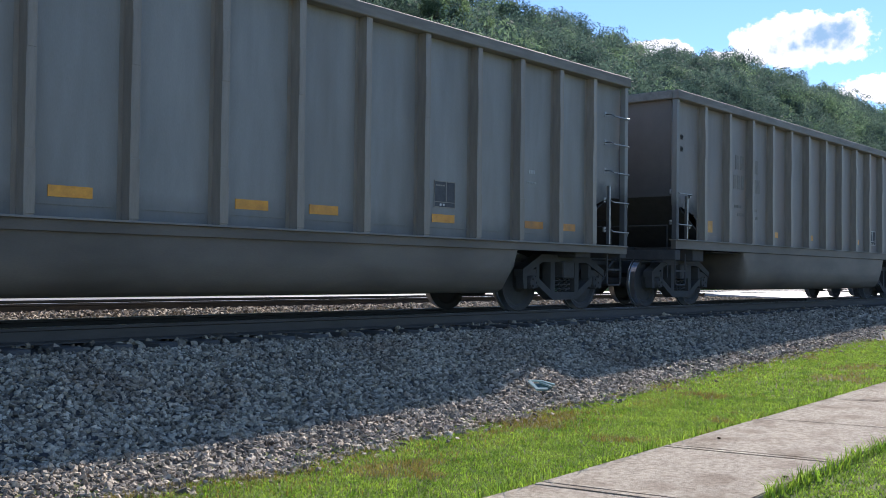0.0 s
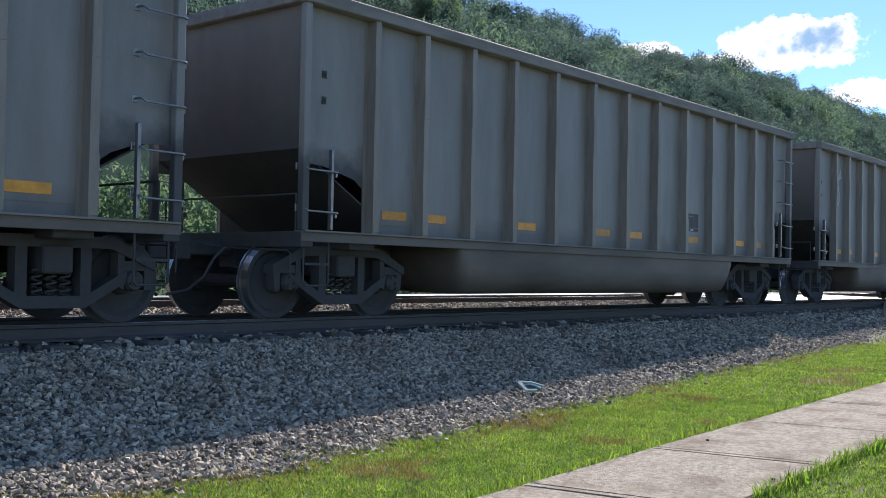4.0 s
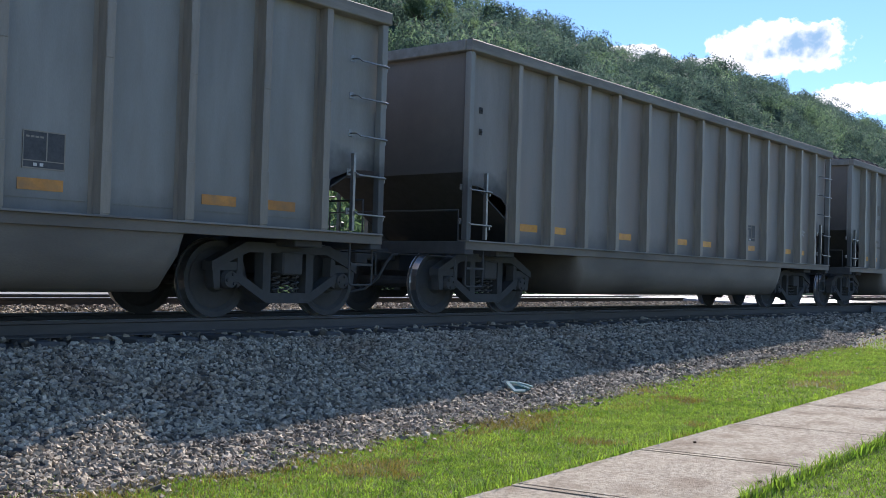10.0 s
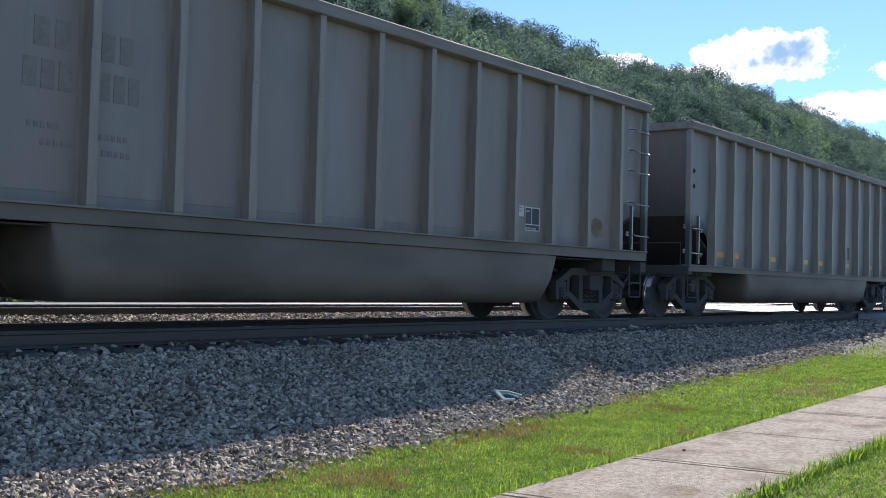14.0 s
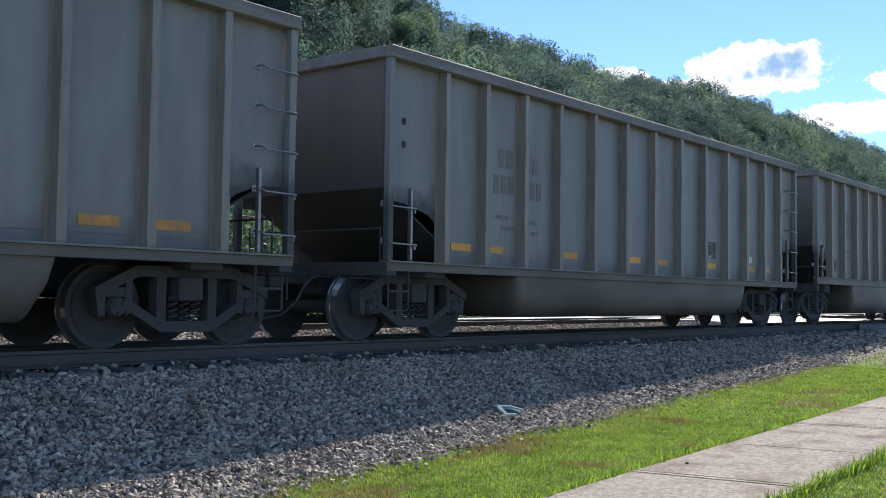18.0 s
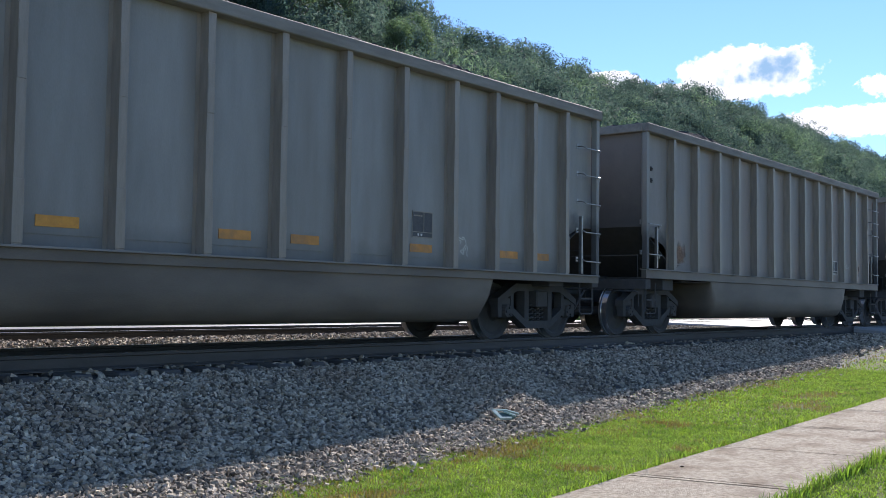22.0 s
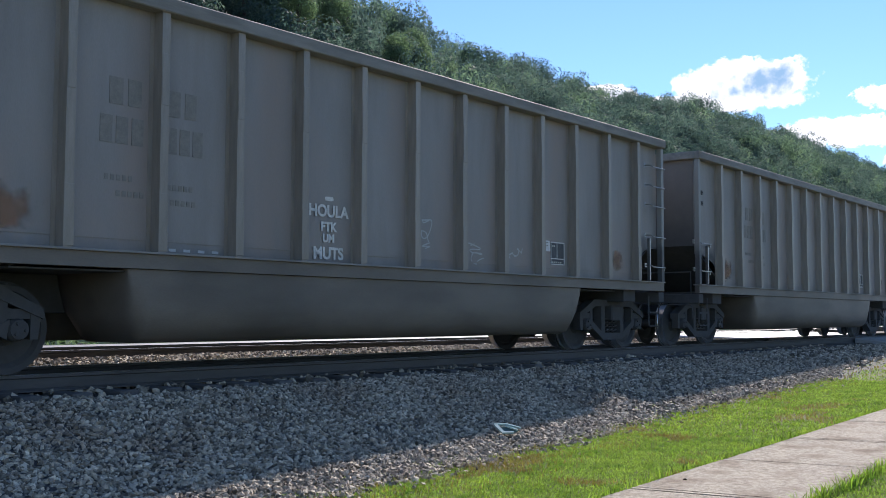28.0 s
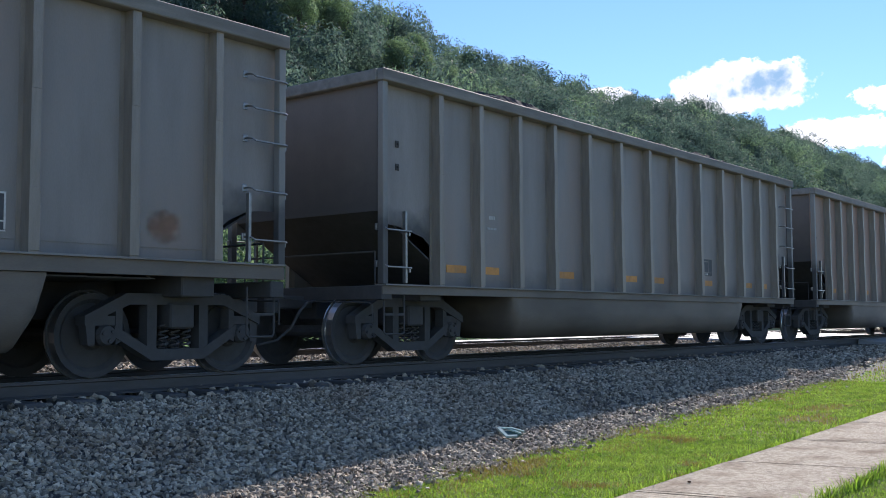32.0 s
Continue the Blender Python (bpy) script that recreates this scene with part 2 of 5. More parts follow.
def boxes(*dims, bevel=0.0):
    bm = bmesh.new()
    for d in dims:
        box(bm, *d, bevel=bevel)
    return bm


def tube(bm, path, radius, sides=8):
    """A round bar along a path of points."""
    rings = []
    pts = [Vector(p) for p in path]
    for i, p in enumerate(pts):
        d = (pts[min(i + 1, len(pts) - 1)] - pts[max(i - 1, 0)]).normalized()
        a = d.orthogonal().normalized()
        b = d.cross(a)
        if rings:
            a = (prev - d * prev.dot(d)).normalized()
            b = d.cross(a)
        prev = a
        rings.append([bm.verts.new(p + radius * (cos(2 * pi * k / sides) * a + sin(2 * pi * k / sides) * b)) for k in range(sides)])
    for r, s in zip(rings, rings[1:]):
        for k in range(sides):
            bm.faces.new((r[k], r[(k + 1) % sides], s[(k + 1) % sides], s[k]))
    bm.faces.new(rings[0][::-1])
    bm.faces.new(rings[-1])
    return bm


def prism(bm, outline, axis, a, b):
    """Extrudes a flat outline between a and b along an axis ('x': outline is y,z; 'y': x,z; 'z': x,y)."""
    def place(p, c):
        return {"x": (c, p[0], p[1]), "y": (p[0], c, p[1]), "z": (p[0], p[1], c)}[axis]
    lo = [bm.verts.new(place(p, a)) for p in outline]
    hi = [bm.verts.new(place(p, b)) for p in outline]
    n = len(outline)
    for k in range(n):
        bm.faces.new((lo[k], lo[(k + 1) % n], hi[(k + 1) % n], hi[k]))
    bm.faces.new(lo[::-1])
    bm.faces.new(hi)
    bmesh.ops.recalc_face_normals(bm, faces=bm.faces[:])
    return bm


def lathe(bm, profile, y_axis=True, sides=28, centre=(0, 0, 0)):
    """Turns a profile of (radius, along) round the y axis."""
    rings = [[bm.verts.new((centre[0] + r * cos(2 * pi * k / sides), centre[1] + y, centre[2] + r * sin(2 * pi * k / sides))) for k in range(sides)]
             for r, y in profile]
    for r, s in zip(rings, rings[1:]):
        for k in range(sides):
            bm.faces.new((r[k], r[(k + 1) % sides], s[(k + 1) % sides], s[k]))
    bm.faces.new(rings[0][::-1])
    bm.faces.new(rings[-1])
    bmesh.ops.recalc_face_normals(bm, faces=bm.faces[:])
    return bm


# ---- the lie of the land ----
RAIL_Z = 0.90
RAIL2_Z = 0.965
TRACK2 = 4.6
TRACK_Y = 10.58
CURVE = 0.0007
BEND_END = 60.0


def track(s, off=0.0):
    """A place on the near track's centre line, s metres along, off to its far side; also its heading."""
    if s < 0:
        x, y, a = s, TRACK_Y, 0.0
    elif s < BEND_END:
        x, y, a = s, TRACK_Y + 0.5 * CURVE * s * s, CURVE * s
    else:
        a = CURVE * BEND_END
        x, y = s, TRACK_Y + 0.5 * CURVE * BEND_END ** 2 + a * (s - BEND_END)
    return x - off * sin(a), y + off * cos(a), a


def lie(x):
    """Height of the lawn and the footpath: level, then rising gently to the road crossing."""
    return 0.027 * min(max(0.0, x - 5.0), 24.0)


def bed(x, off):
    """Height of the stone bed at an offset from the near track's centre line."""
    top = RAIL_Z - 0.25
    low = lie(x)
    if off < -1.38:
        a = min(1.0, (-off - 1.38) / 2.72)
        w = a * a * (3 - 2 * a) * 0.35 + a * 0.65
        return top + (low - 0.02 - top) * w
    return float(np.interp(off, (-1.38, -1.1, -0.6, 0.6, 1.1, 1.7, 3.3, 4.0, 5.3, 5.6, 6.7, 8.6), (top, top + 0.02, top + 0.04, top + 0.04, RAIL_Z - 0.17, RAIL_Z - 0.075, RAIL_Z - 0.065, RAIL2_Z - 0.19, RAIL2_Z - 0.19, RAIL2_Z - 0.02, RAIL2_Z - 0.02, 0.0)))


# ground: one sheet to the horizon
XS = sorted(set([-900, -400, -200, -100, -60, -30, -15, -8] + [0.5 * i for i in range(-8, 81)] + [45, 52, 60, 80, 120, 200, 400, 800, 1500]))
YS = [-900, -400, -150, -60, -25, -10, -4] + [0.4 * i for i in range(-5, 60)] + [26, 30, 40, 60, 90, 140]


def land(x, y):
    _, yc, _ = track(x)
    off = y - yc
    if off < -4.1:
        return lie(x) - 0.01
    return bed(x, off)


verts = [(x, y, land(x, y)) for x in XS for y in YS]
ny = len(YS)
faces = [(i * ny + j, (i + 1) * ny + j, (i + 1) * ny + j + 1, i * ny + j + 1) for i in range(len(XS) - 1) for j in range(ny - 1)]
ground = new("ground", mesh("ground", verts, faces, SOIL, True))
tagged(ground, "grassy soil beside the railway bank", "ground", kind="structure")

# stone bed under both tracks
OFFS = [-4.45, -4.2, -4.0, -3.6, -3.2, -2.8, -2.4, -2.0, -1.6, -1.38, -1.0, 0, 1.0, 1.5, 1.7, 2.2, 2.7, 3.3, 3.6, 4.0, 4.6, 5.3, 5.6, 6.15, 6.7, 7.6, 8.3]
SS = [-400, -200, -100, -50, -20] + [0.5 * i for i in range(-20, 121)] + [80, 120, 200, 300, 450]
verts = []
for s in SS:
    for o in OFFS:
        x, y, _ = track(s, o)
        verts.append((x, y, bed(x, o) + 0.012))
no = len(OFFS)
faces = [(i * no + j, (i + 1) * no + j, (i + 1) * no + j + 1, i * no + j + 1) for i in range(len(SS) - 1) for j in range(no - 1)]
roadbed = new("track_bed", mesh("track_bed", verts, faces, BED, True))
tagged(roadbed, "grey crushed stone bed under two tracks", "track bed", kind="structure")


# ---- stones ----
TOE_X = [3.0, 5.95, 7.84, 9.6, 12.1, 15.1, 18.3, 24.1, 30.0]
TOE_Y = [6.06, 6.12, 6.14, 6.26, 6.42, 6.5, 6.62, 7.33, 7.75]


def toe(x):
    """Ragged line where the lawn meets the stones."""
    return float(np.interp(x, TOE_X, TOE_Y)) + 0.22 * noise.noise((x * 1.1, 3.1, 0)) + 0.14 * noise.noise((x * 3.3, 7.7, 0))


def hull_stone(rng):
    """A broken stone: a flat-faced convex lump of nine corners; also its faces."""
    k = np.arange(9) + 0.5
    u, a = 1 - 2 * k / 9, 2.39996 * k
    p = np.stack([np.sqrt(1 - u * u) * np.cos(a), np.sqrt(1 - u * u) * np.sin(a), u], 1)
    p += rng.normal(0, 0.27, p.shape)
    p /= np.linalg.norm(p, axis=1)[:, None]
    p = p @ turns(rng, 1)[0].T * rng.uniform((1.0, 0.65, 0.42), (1.5, 1.0, 0.8), 3)
    bm = bmesh.new()
    vs = [bm.verts.new(q) for q in p]
    bmesh.ops.convex_hull(bm, input=vs)
    bmesh.ops.triangulate(bm, faces=bm.faces[:])
    bmesh.ops.recalc_face_normals(bm, faces=bm.faces[:])
    bm.verts.index_update()
    v = np.array([w.co[:] for w in bm.verts])
    f = np.array([[w.index for w in t.verts] for t in bm.faces])
    bm.free()
    return v, f


def spread(rng, n, s0, s1, o0, o1, size):
    """Poses for n stones on the bed: place, turn and size."""
    out = []
    for _ in range(n):
        s, o = rng.uniform(s0, s1), rng.uniform(o0, o1)
        x, y, _ = track(s, o)
        if y < toe(x) - 0.1 and rng.uniform() > 0.3 * math.exp(9 * (y - toe(x) + 0.1)):
            continue
        out.append((x, y, bed(x, o) + 0.004 + rng.uniform(-0.5, 0.9) * size * 0.6, size * rng.uniform(0.55, 1.35)))
    return out


def turns(rng, n):
    q = rng.normal(size=(n, 4))
    q[:, 1:3] *= 0.45
    q /= np.linalg.norm(q, axis=1)[:, None]
    w, x, y, z = q.T
    return np.stack([np.stack([1 - 2 * (y * y + z * z), 2 * (x * y - w * z), 2 * (x * z + w * y)], -1),
                     np.stack([2 * (x * y + w * z), 1 - 2 * (x * x + z * z), 2 * (y * z - w * x)], -1),
                     np.stack([2 * (x * z - w * y), 2 * (y * z + w * x), 1 - 2 * (x * x + y * y)], -1)], 1)


def stone_heap(rng, places):
    places = np.array(places)
    n = len(places)
    kinds = [hull_stone(rng) for _ in range(32)]
    pick, turn = rng.integers(0, 32, n), turns(rng, n)
    vs, fs, k = [], [], 0
    for j, (hv, hf) in enumerate(kinds):
        own = np.nonzero(pick == j)[0]
        size = places[own, 3][:, None, None]
        v = np.einsum("nij,nkj->nki", turn[own], hv[None] * size) + places[own][:, None, :3] + np.array((0, 0, 0.25))[None, None] * size
        f = hf[None] + (k + np.arange(len(own)) * len(hv))[:, None, None]
        vs.append(v.reshape(-1, 3))
        fs.append(f.reshape(-1, 3))
        k += len(own) * len(hv)
    return fast_mesh("ballast", np.concatenate(vs), np.concatenate(fs), STONE)


def fast_mesh(name, v, f, material, smooth=False):
    me = bpy.data.meshes.new(name)
    k = f.shape[1]
    me.vertices.add(len(v))
    me.vertices.foreach_set("co", np.ascontiguousarray(v, dtype=np.float32).ravel())
    me.loops.add(f.size)
    me.loops.foreach_set("vertex_index", np.ascontiguousarray(f, dtype=np.int32).ravel())
    me.polygons.add(len(f))
    me.polygons.foreach_set("loop_start", np.arange(0, f.size, k, dtype=np.int32))
    me.polygons.foreach_set("use_smooth", np.full(len(f), smooth))
    me.update(calc_edges=True)
    me.materials.append(material)
    return me


rng = np.random.default_rng(5)
heap = spread(rng, 42000, 2.5, 12.0, -5.0, -1.3, 0.0285)
heap += spread(rng, 18000, 12.0, 22.0, -5.0, -1.3, 0.031)
heap += spread(rng, 7000, 22.0, 36.0, -4.8, -1.3, 0.052)
heap += spread(rng, 1500, -2.0, 2.5, -4.6, -1.3, 0.06)
heap += spread(rng, 12000, 4.0, 28.5, 1.2, 3.7, 0.034)
heap += spread(rng, 3000, 3.0, 28.5, -1.3, 1.2, 0.05)
heap += spread(rng, 1200, 4.0, 40.0, 6.75, 7.6, 0.06)
ballast = new("ballast", stone_heap(rng, heap))
tagged(ballast, "loose grey crushed stone on the railway bank", "ballast", kind="stuff")

# the nearest stones, each a piece of its own
stone_data = []
for k in range(12):
    hv, hf = hull_stone(rng)
    me = fast_mesh("stone", hv * 0.038, hf, LOOSE)
    stone_data.append(me)
for k in range(280):
    s, o = rng.uniform(3.4, 7.6), rng.uniform(-4.35, -2.9)
    x, y, _ = track(s, o)
    y = max(y, toe(x) + 0.05 + rng.uniform(0, 0.5))
    ob = new("stone", stone_data[k % 12])
    ob.parent = roadbed
    ob.matrix_basis = pose(x, y, bed(x, y - track(x)[1]) + 0.022, rng.uniform(-25, 25), rng.uniform(-25, 25), rng.uniform(0, 360))

# ---- rails and sleepers ----
RAIL_SECTION = [(-0.07, 0), (0.07, 0), (0.07, 0.012), (0.012, 0.035), (0.012, 0.13), (0.036, 0.142), (0.036, 0.172), (-0.036, 0.172), (-0.036, 0.142), (-0.012, 0.13), (-0.012, 0.035), (-0.07, 0.012)]
RS = [-420, -200, -100, -50, -20, 0] + [4.0 * i for i in range(1, 16)] + [80, 150, 300, 480]


def rail(off, height):
    bm = bmesh.new()
    rings = []
    for s in RS:
        ring = []
        for dy, dz in RAIL_SECTION:
            x, y, _ = track(s, off + dy)
            ring.append(bm.verts.new((x, y, height - 0.172 + dz)))
        rings.append(ring)
    n = len(RAIL_SECTION)
    for a, b in zip(rings, rings[1:]):
        for k in range(n):
            f = bm.faces.new((a[k], a[(k + 1) % n], b[(k + 1) % n], b[k]))
            f.material_index = 1 if k == 6 else 0
    bmesh.ops.recalc_face_normals(bm, faces=bm.faces[:])
    me = bpy.data.meshes.new("rail")
    bm.to_mesh(me)
    bm.free()
    me.materials.append(RAIL)
    me.materials.append(SHINY)
    return tagged(new("rail", me), "rusty steel rail with a polished running face", "rail", "rails of the two tracks", "structure")


for off in (-0.753, 0.753):
    rail(off, RAIL_Z)
    rail(TRACK2 + off, RAIL2_Z)

sleeper_mesh = bpy.data.meshes.new("sleeper")
bm = boxes((-0.115, 0.115, -1.3, 1.3, -0.17, 0.0), bevel=0.012)
bm.to_mesh(sleeper_mesh)
bm.free()
sleeper_mesh.materials.append(TIE)
for k in range(-12, 66):
    for off in (0.0, TRACK2):
        x, y, a = track(k * 0.54 + 3, off)
        ob = new("sleeper", sleeper_mesh)
        ob.matrix_basis = pose(x, y, (RAIL2_Z if off else RAIL_Z) - 0.174, rz=math.degrees(a))
        tagged(ob, "dark creosoted timber sleeper bedded in stone", "sleeper", "sleepers under the tracks", "structure")

# ---- footpath ----
footpath = new("footpath")
tagged(footpath, "weathered concrete footpath in cast slabs along the lawn", "footpath", kind="structure")
PATH_L, PATH_R, SLAB, SKEW = 4.24, 2.91, 1.775, 0.24


def slab_mesh(rng):
    bm = bmesh.new()
    gap = 0.006
    def corner(x, y):
        return x + SKEW * (PATH_L - y) / (PATH_L - PATH_R), y
    # the main panel and, beside the joint, the strip that the edging tool left
    for x0, x1 in ((gap, 0.085), (0.092, SLAB - gap)):
        prism(bm, [corner(x0, PATH_R), corner(x1, PATH_R), corner(x1, PATH_L), corner(x0, PATH_L)], "z", -0.12, 0.03)
    top = [e for e in bm.edges if all(v.co.z > 0 for v in e.verts)]
    bmesh.ops.bevel(bm, geom=top, offset=0.008, segments=2, affect="EDGES")
    me = bpy.data.meshes.new("slab")
    bm.to_mesh(me)
    bm.free()
    me.materials.append(CONCRETE)
    return me


slab_data = slab_mesh(rng)
for k in range(-14, 12):
    x = 7.56 + k * SLAB
    ob = new("slab", slab_data)
    ob.parent = footpath
    rise = math.degrees(math.atan2(lie(x + SLAB) - lie(x), SLAB))
    ob.matrix_basis = pose(x, 0, lie(x) + rng.uniform(-0.004, 0.004), 0, -rise, 0)

# ---- road crossing ----
crossing = new("road_crossing")
tagged(crossing, "pale concrete road crossing the two tracks", "road", kind="structure")
EDGE = 28.6


def road_strip(name, o0, o1, z0, z1, x0=0.0, x1=11.0, thick=0.28):
    bm = bmesh.new()
    def at(dx, o, z):
        x, y, _ = track(EDGE + dx, o)
        return x, y, z
    grid = []
    for o, z in ((o0, z0), ((o0 + o1) / 2, (z0 + z1) / 2), (o1, z1)):
        grid.append([at(d, o, z) for d in (x0, x0 + 0.06, x1)])
    vt = [[bm.verts.new((p[0], p[1], p[2] - (0.05 if i == 0 else 0))) for i, p in enumerate(r)] for r in grid]
    vb = [[bm.verts.new((p[0], p[1], p[2] - thick)) for p in r] for r in grid]
    for i in range(2):
        for j in range(2):
            bm.faces.new((vt[i][j], vt[i][j + 1], vt[i + 1][j + 1], vt[i + 1][j]))
        bm.faces.new((vt[i][0], vt[i + 1][0], vb[i + 1][0], vb[i][0]))
        bm.faces.new((vt[i][2], vb[i][2], vb[i + 1][2], vt[i + 1][2]))
    for r in (0, 2):
        bm.faces.new((vt[r][0], vb[r][0], vb[r][1], vt[r][1]))
        bm.faces.new((vt[r][1], vb[r][1], vb[r][2], vt[r][2]))
    bmesh.ops.recalc_face_normals(bm, faces=bm.faces[:])
    return part(name, bm, ROADMAT, crossing)


road_strip("approach", -12.0, -2.1, lie(30) + 0.02, RAIL_Z - 0.1, 3.2)
road_strip("apron", -2.09, -0.85, RAIL_Z - 0.1, RAIL_Z - 0.02, 3.0)
road_strip("gauge_panel", -0.65, 0.65, RAIL_Z - 0.02, RAIL_Z - 0.02)
road_strip("middle_panel", 0.86, TRACK2 - 0.86, RAIL_Z - 0.02, RAIL2_Z - 0.02)
road_strip("gauge_panel", TRACK2 - 0.65, TRACK2 + 0.65, RAIL2_Z - 0.02, RAIL2_Z - 0.02)
road_strip("far_approach", TRACK2 + 0.86, 14.0, RAIL2_Z - 0.02, 0.3)

# pale strip along the far track
verts, faces = [], []
for i in range(0, 61):
    for o, dz in ((5.58, -0.06), (5.64, 0.022), (5.9, 0.028), (6.25, 0.022), (6.3, -0.06)):
        x, y, _ = track(-10 + i * 0.63, o)
        verts.append((x, y, RAIL2_Z - 0.02 + dz + (0.006 * noise.noise((i * 0.7, o * 3, 0)) if dz > 0 else 0)))
for i in range(60):
    for j in range(4):
        faces.append((i * 5 + j, (i + 1) * 5 + j, (i + 1) * 5 + j + 1, i * 5 + j + 1))
tagged(new("gravel_strip", mesh("gravel_strip", verts, faces, ROADMAT, True)), "pale packed gravel strip beside the far track", "path", kind="structure")

# ---- grass ----
def blades(rng, places, height, width):
    """Bent blades of two joints, three triangles each."""
    p = np.array(places)
    n = len(p)
    a = rng.uniform(0, 2 * pi, n)
    h = height * rng.uniform(0.45, 1.25, n)
    lean = rng.uniform(0.3, 1.5, n) * h
    w = width * rng.uniform(0.7, 1.3, n)
    d = np.stack([np.cos(a), np.sin(a)], 1)
    s = np.stack([-np.sin(a + rng.normal(0, 0.6, n)), np.cos(a)], 1)
    v = np.zeros((n, 5, 3))
    v[:, 0, :2], v[:, 1, :2] = p[:, :2] - s * w[:, None], p[:, :2] + s * w[:, None]
    v[:, 2, :2] = p[:, :2] + d * (lean * 0.35)[:, None] - s * (w * 0.8)[:, None]
    v[:, 3, :2] = p[:, :2] + d * (lean * 0.35)[:, None] + s * (w * 0.8)[:, None]
    v[:, 4, :2] = p[:, :2] + d * lean[:, None]
    v[:, :, 2] = p[:, 2][:, None]
    v[:, 2:4, 2] += (h * 0.65)[:, None]
    v[:, 4, 2] += h
    f = np.array([(0, 1, 3), (0, 3, 2), (2, 3, 4)])[None] + (np.arange(n) * 5)[:, None, None]
    return v.reshape(-1, 3), f.reshape(-1, 3)


def bare(x, y):
    return noise.noise((x * 0.8, y * 1.3, 4.0)) + 0.5 * noise.noise((x * 2.4, y * 3.0, 9.0))


def lawn_places(rng, n, x0, x1, y0, y1, ragged=True):
    out, dry = [], []
    while n > 0:
        x = rng.uniform(x0, x1)
        y = rng.uniform(y0, y1)
        n -= 1
        if ragged:
            over = y - toe(x)
            if over > 0 and rng.uniform() > 0.75 * math.exp(-over * (3.2 if x < 14 else 7.0)) * (1.0 if bare(x * 2, y * 2) > 0.05 else 0.12):
                continue
            # worn, thin and half dry towards the stones
            if -1.0 < over <= 0 and rng.uniform() < 0.9 * math.exp(over * 2.2) * (0.6 + 0.8 * bare(x * 1.5, y * 2)):
                if rng.uniform() < 0.35:
                    dry.append((x, y, land(x, y)))
                continue
        b = bare(x, y)
        if b > 0.30 and y > PATH_L and rng.uniform() < min(0.8, (b - 0.3) * 5):
            if rng.uniform() < 0.5:
                dry.append((x, y, land(x, y)))
            continue
        out.append((x, y, land(x, y)))
    return out, dry


lush, dry = [], []
edge = [(x, PATH_R - abs(rng.normal(0, 0.04)), lie(x)) for x in rng.uniform(6.5, 14, 1400)]
edge += [(x, PATH_L + abs(rng.normal(0, 0.03)), lie(x)) for x in rng.uniform(4, 18, 1200)]
lush.append(blades(rng, edge, 0.11, 0.004))
for n, x0, x1, y0, y1, r in ((155000, 2.8, 11.0, PATH_L + 0.0, 7.1, True), (62000, 11.0, 19.0, PATH_L, 7.3, True), (30000, 19.0, 34.0, 2.0, 7.8, True), (36000, 6.6, 12.5, 1.6, PATH_R - 0.0, False)):
    a, b = lawn_places(rng, n, x0, x1, y0, y1, r)
    lush.append(blades(rng, a, 0.024 if x0 < 11 else 0.028, 0.0034 if x0 < 11 else 0.0055 if x0 < 18 else 0.009))
    if b:
        dry.append(blades(rng, b, 0.045, 0.003 if x0 < 12 else 0.007))


def joined(name, sets, material):
    vs, fs, k = [], [], 0
    for v, f in sets:
        vs.append(v)
        fs.append(f + k)
        k += len(v)
    return fast_mesh(name, np.concatenate(vs), np.concatenate(fs), material)


tagged(new("lawn", joined("lawn", lush, BLADE)), "short sunlit green lawn grass beside the footpath", "grass", kind="stuff")
tagged(new("dry_grass", joined("dry_grass", dry, DRY)), "thin straw-coloured dry grass in the lawn", "grass", kind="stuff")

# ---- wooded hill ----
RIDGE_X = [-200, 60, 172, 190, 210, 223, 238, 255, 275, 289, 305, 318, 337, 362, 390, 425, 452, 480, 509, 575, 700, 900]
RIDGE_H = [60, 78, 78.5, 77, 76, 75.5, 75, 74.2, 74, 75, 76.5, 78.5, 83.5, 84, 84, 83.5, 83, 84, 83.5, 83, 78, 60]


def hill(x, y):
    w = min(max((y - 48) / 122.0, 0.0), 1.35)
    h = float(np.interp(x, RIDGE_X, RIDGE_H)) - 8.0
    z = h * (w ** 0.9) if w <= 1 else h * (1 - (w - 1) * 0.8)
    return z + 5.0 * w * (1.2 - min(w, 1.2)) * 4 * noise.noise((x * 0.012, y * 0.02, 2.0))


HX = [-250 + 25 * i for i in range(60)]
HY = [46 + 6 * i for i in range(28)]
verts = [(x, y, hill(x, y) - 1.0) for x in HX for y in HY]
nh = len(HY)
faces = [(i * nh + j, (i + 1) * nh + j, (i + 1) * nh + j + 1, i * nh + j + 1) for i in range(len(HX) - 1) for j in range(nh - 1)]
tagged(new("hillside", mesh("hillside", verts, faces, BANK, True)), "steep wooded hillside behind the tracks", "hill", kind="structure")


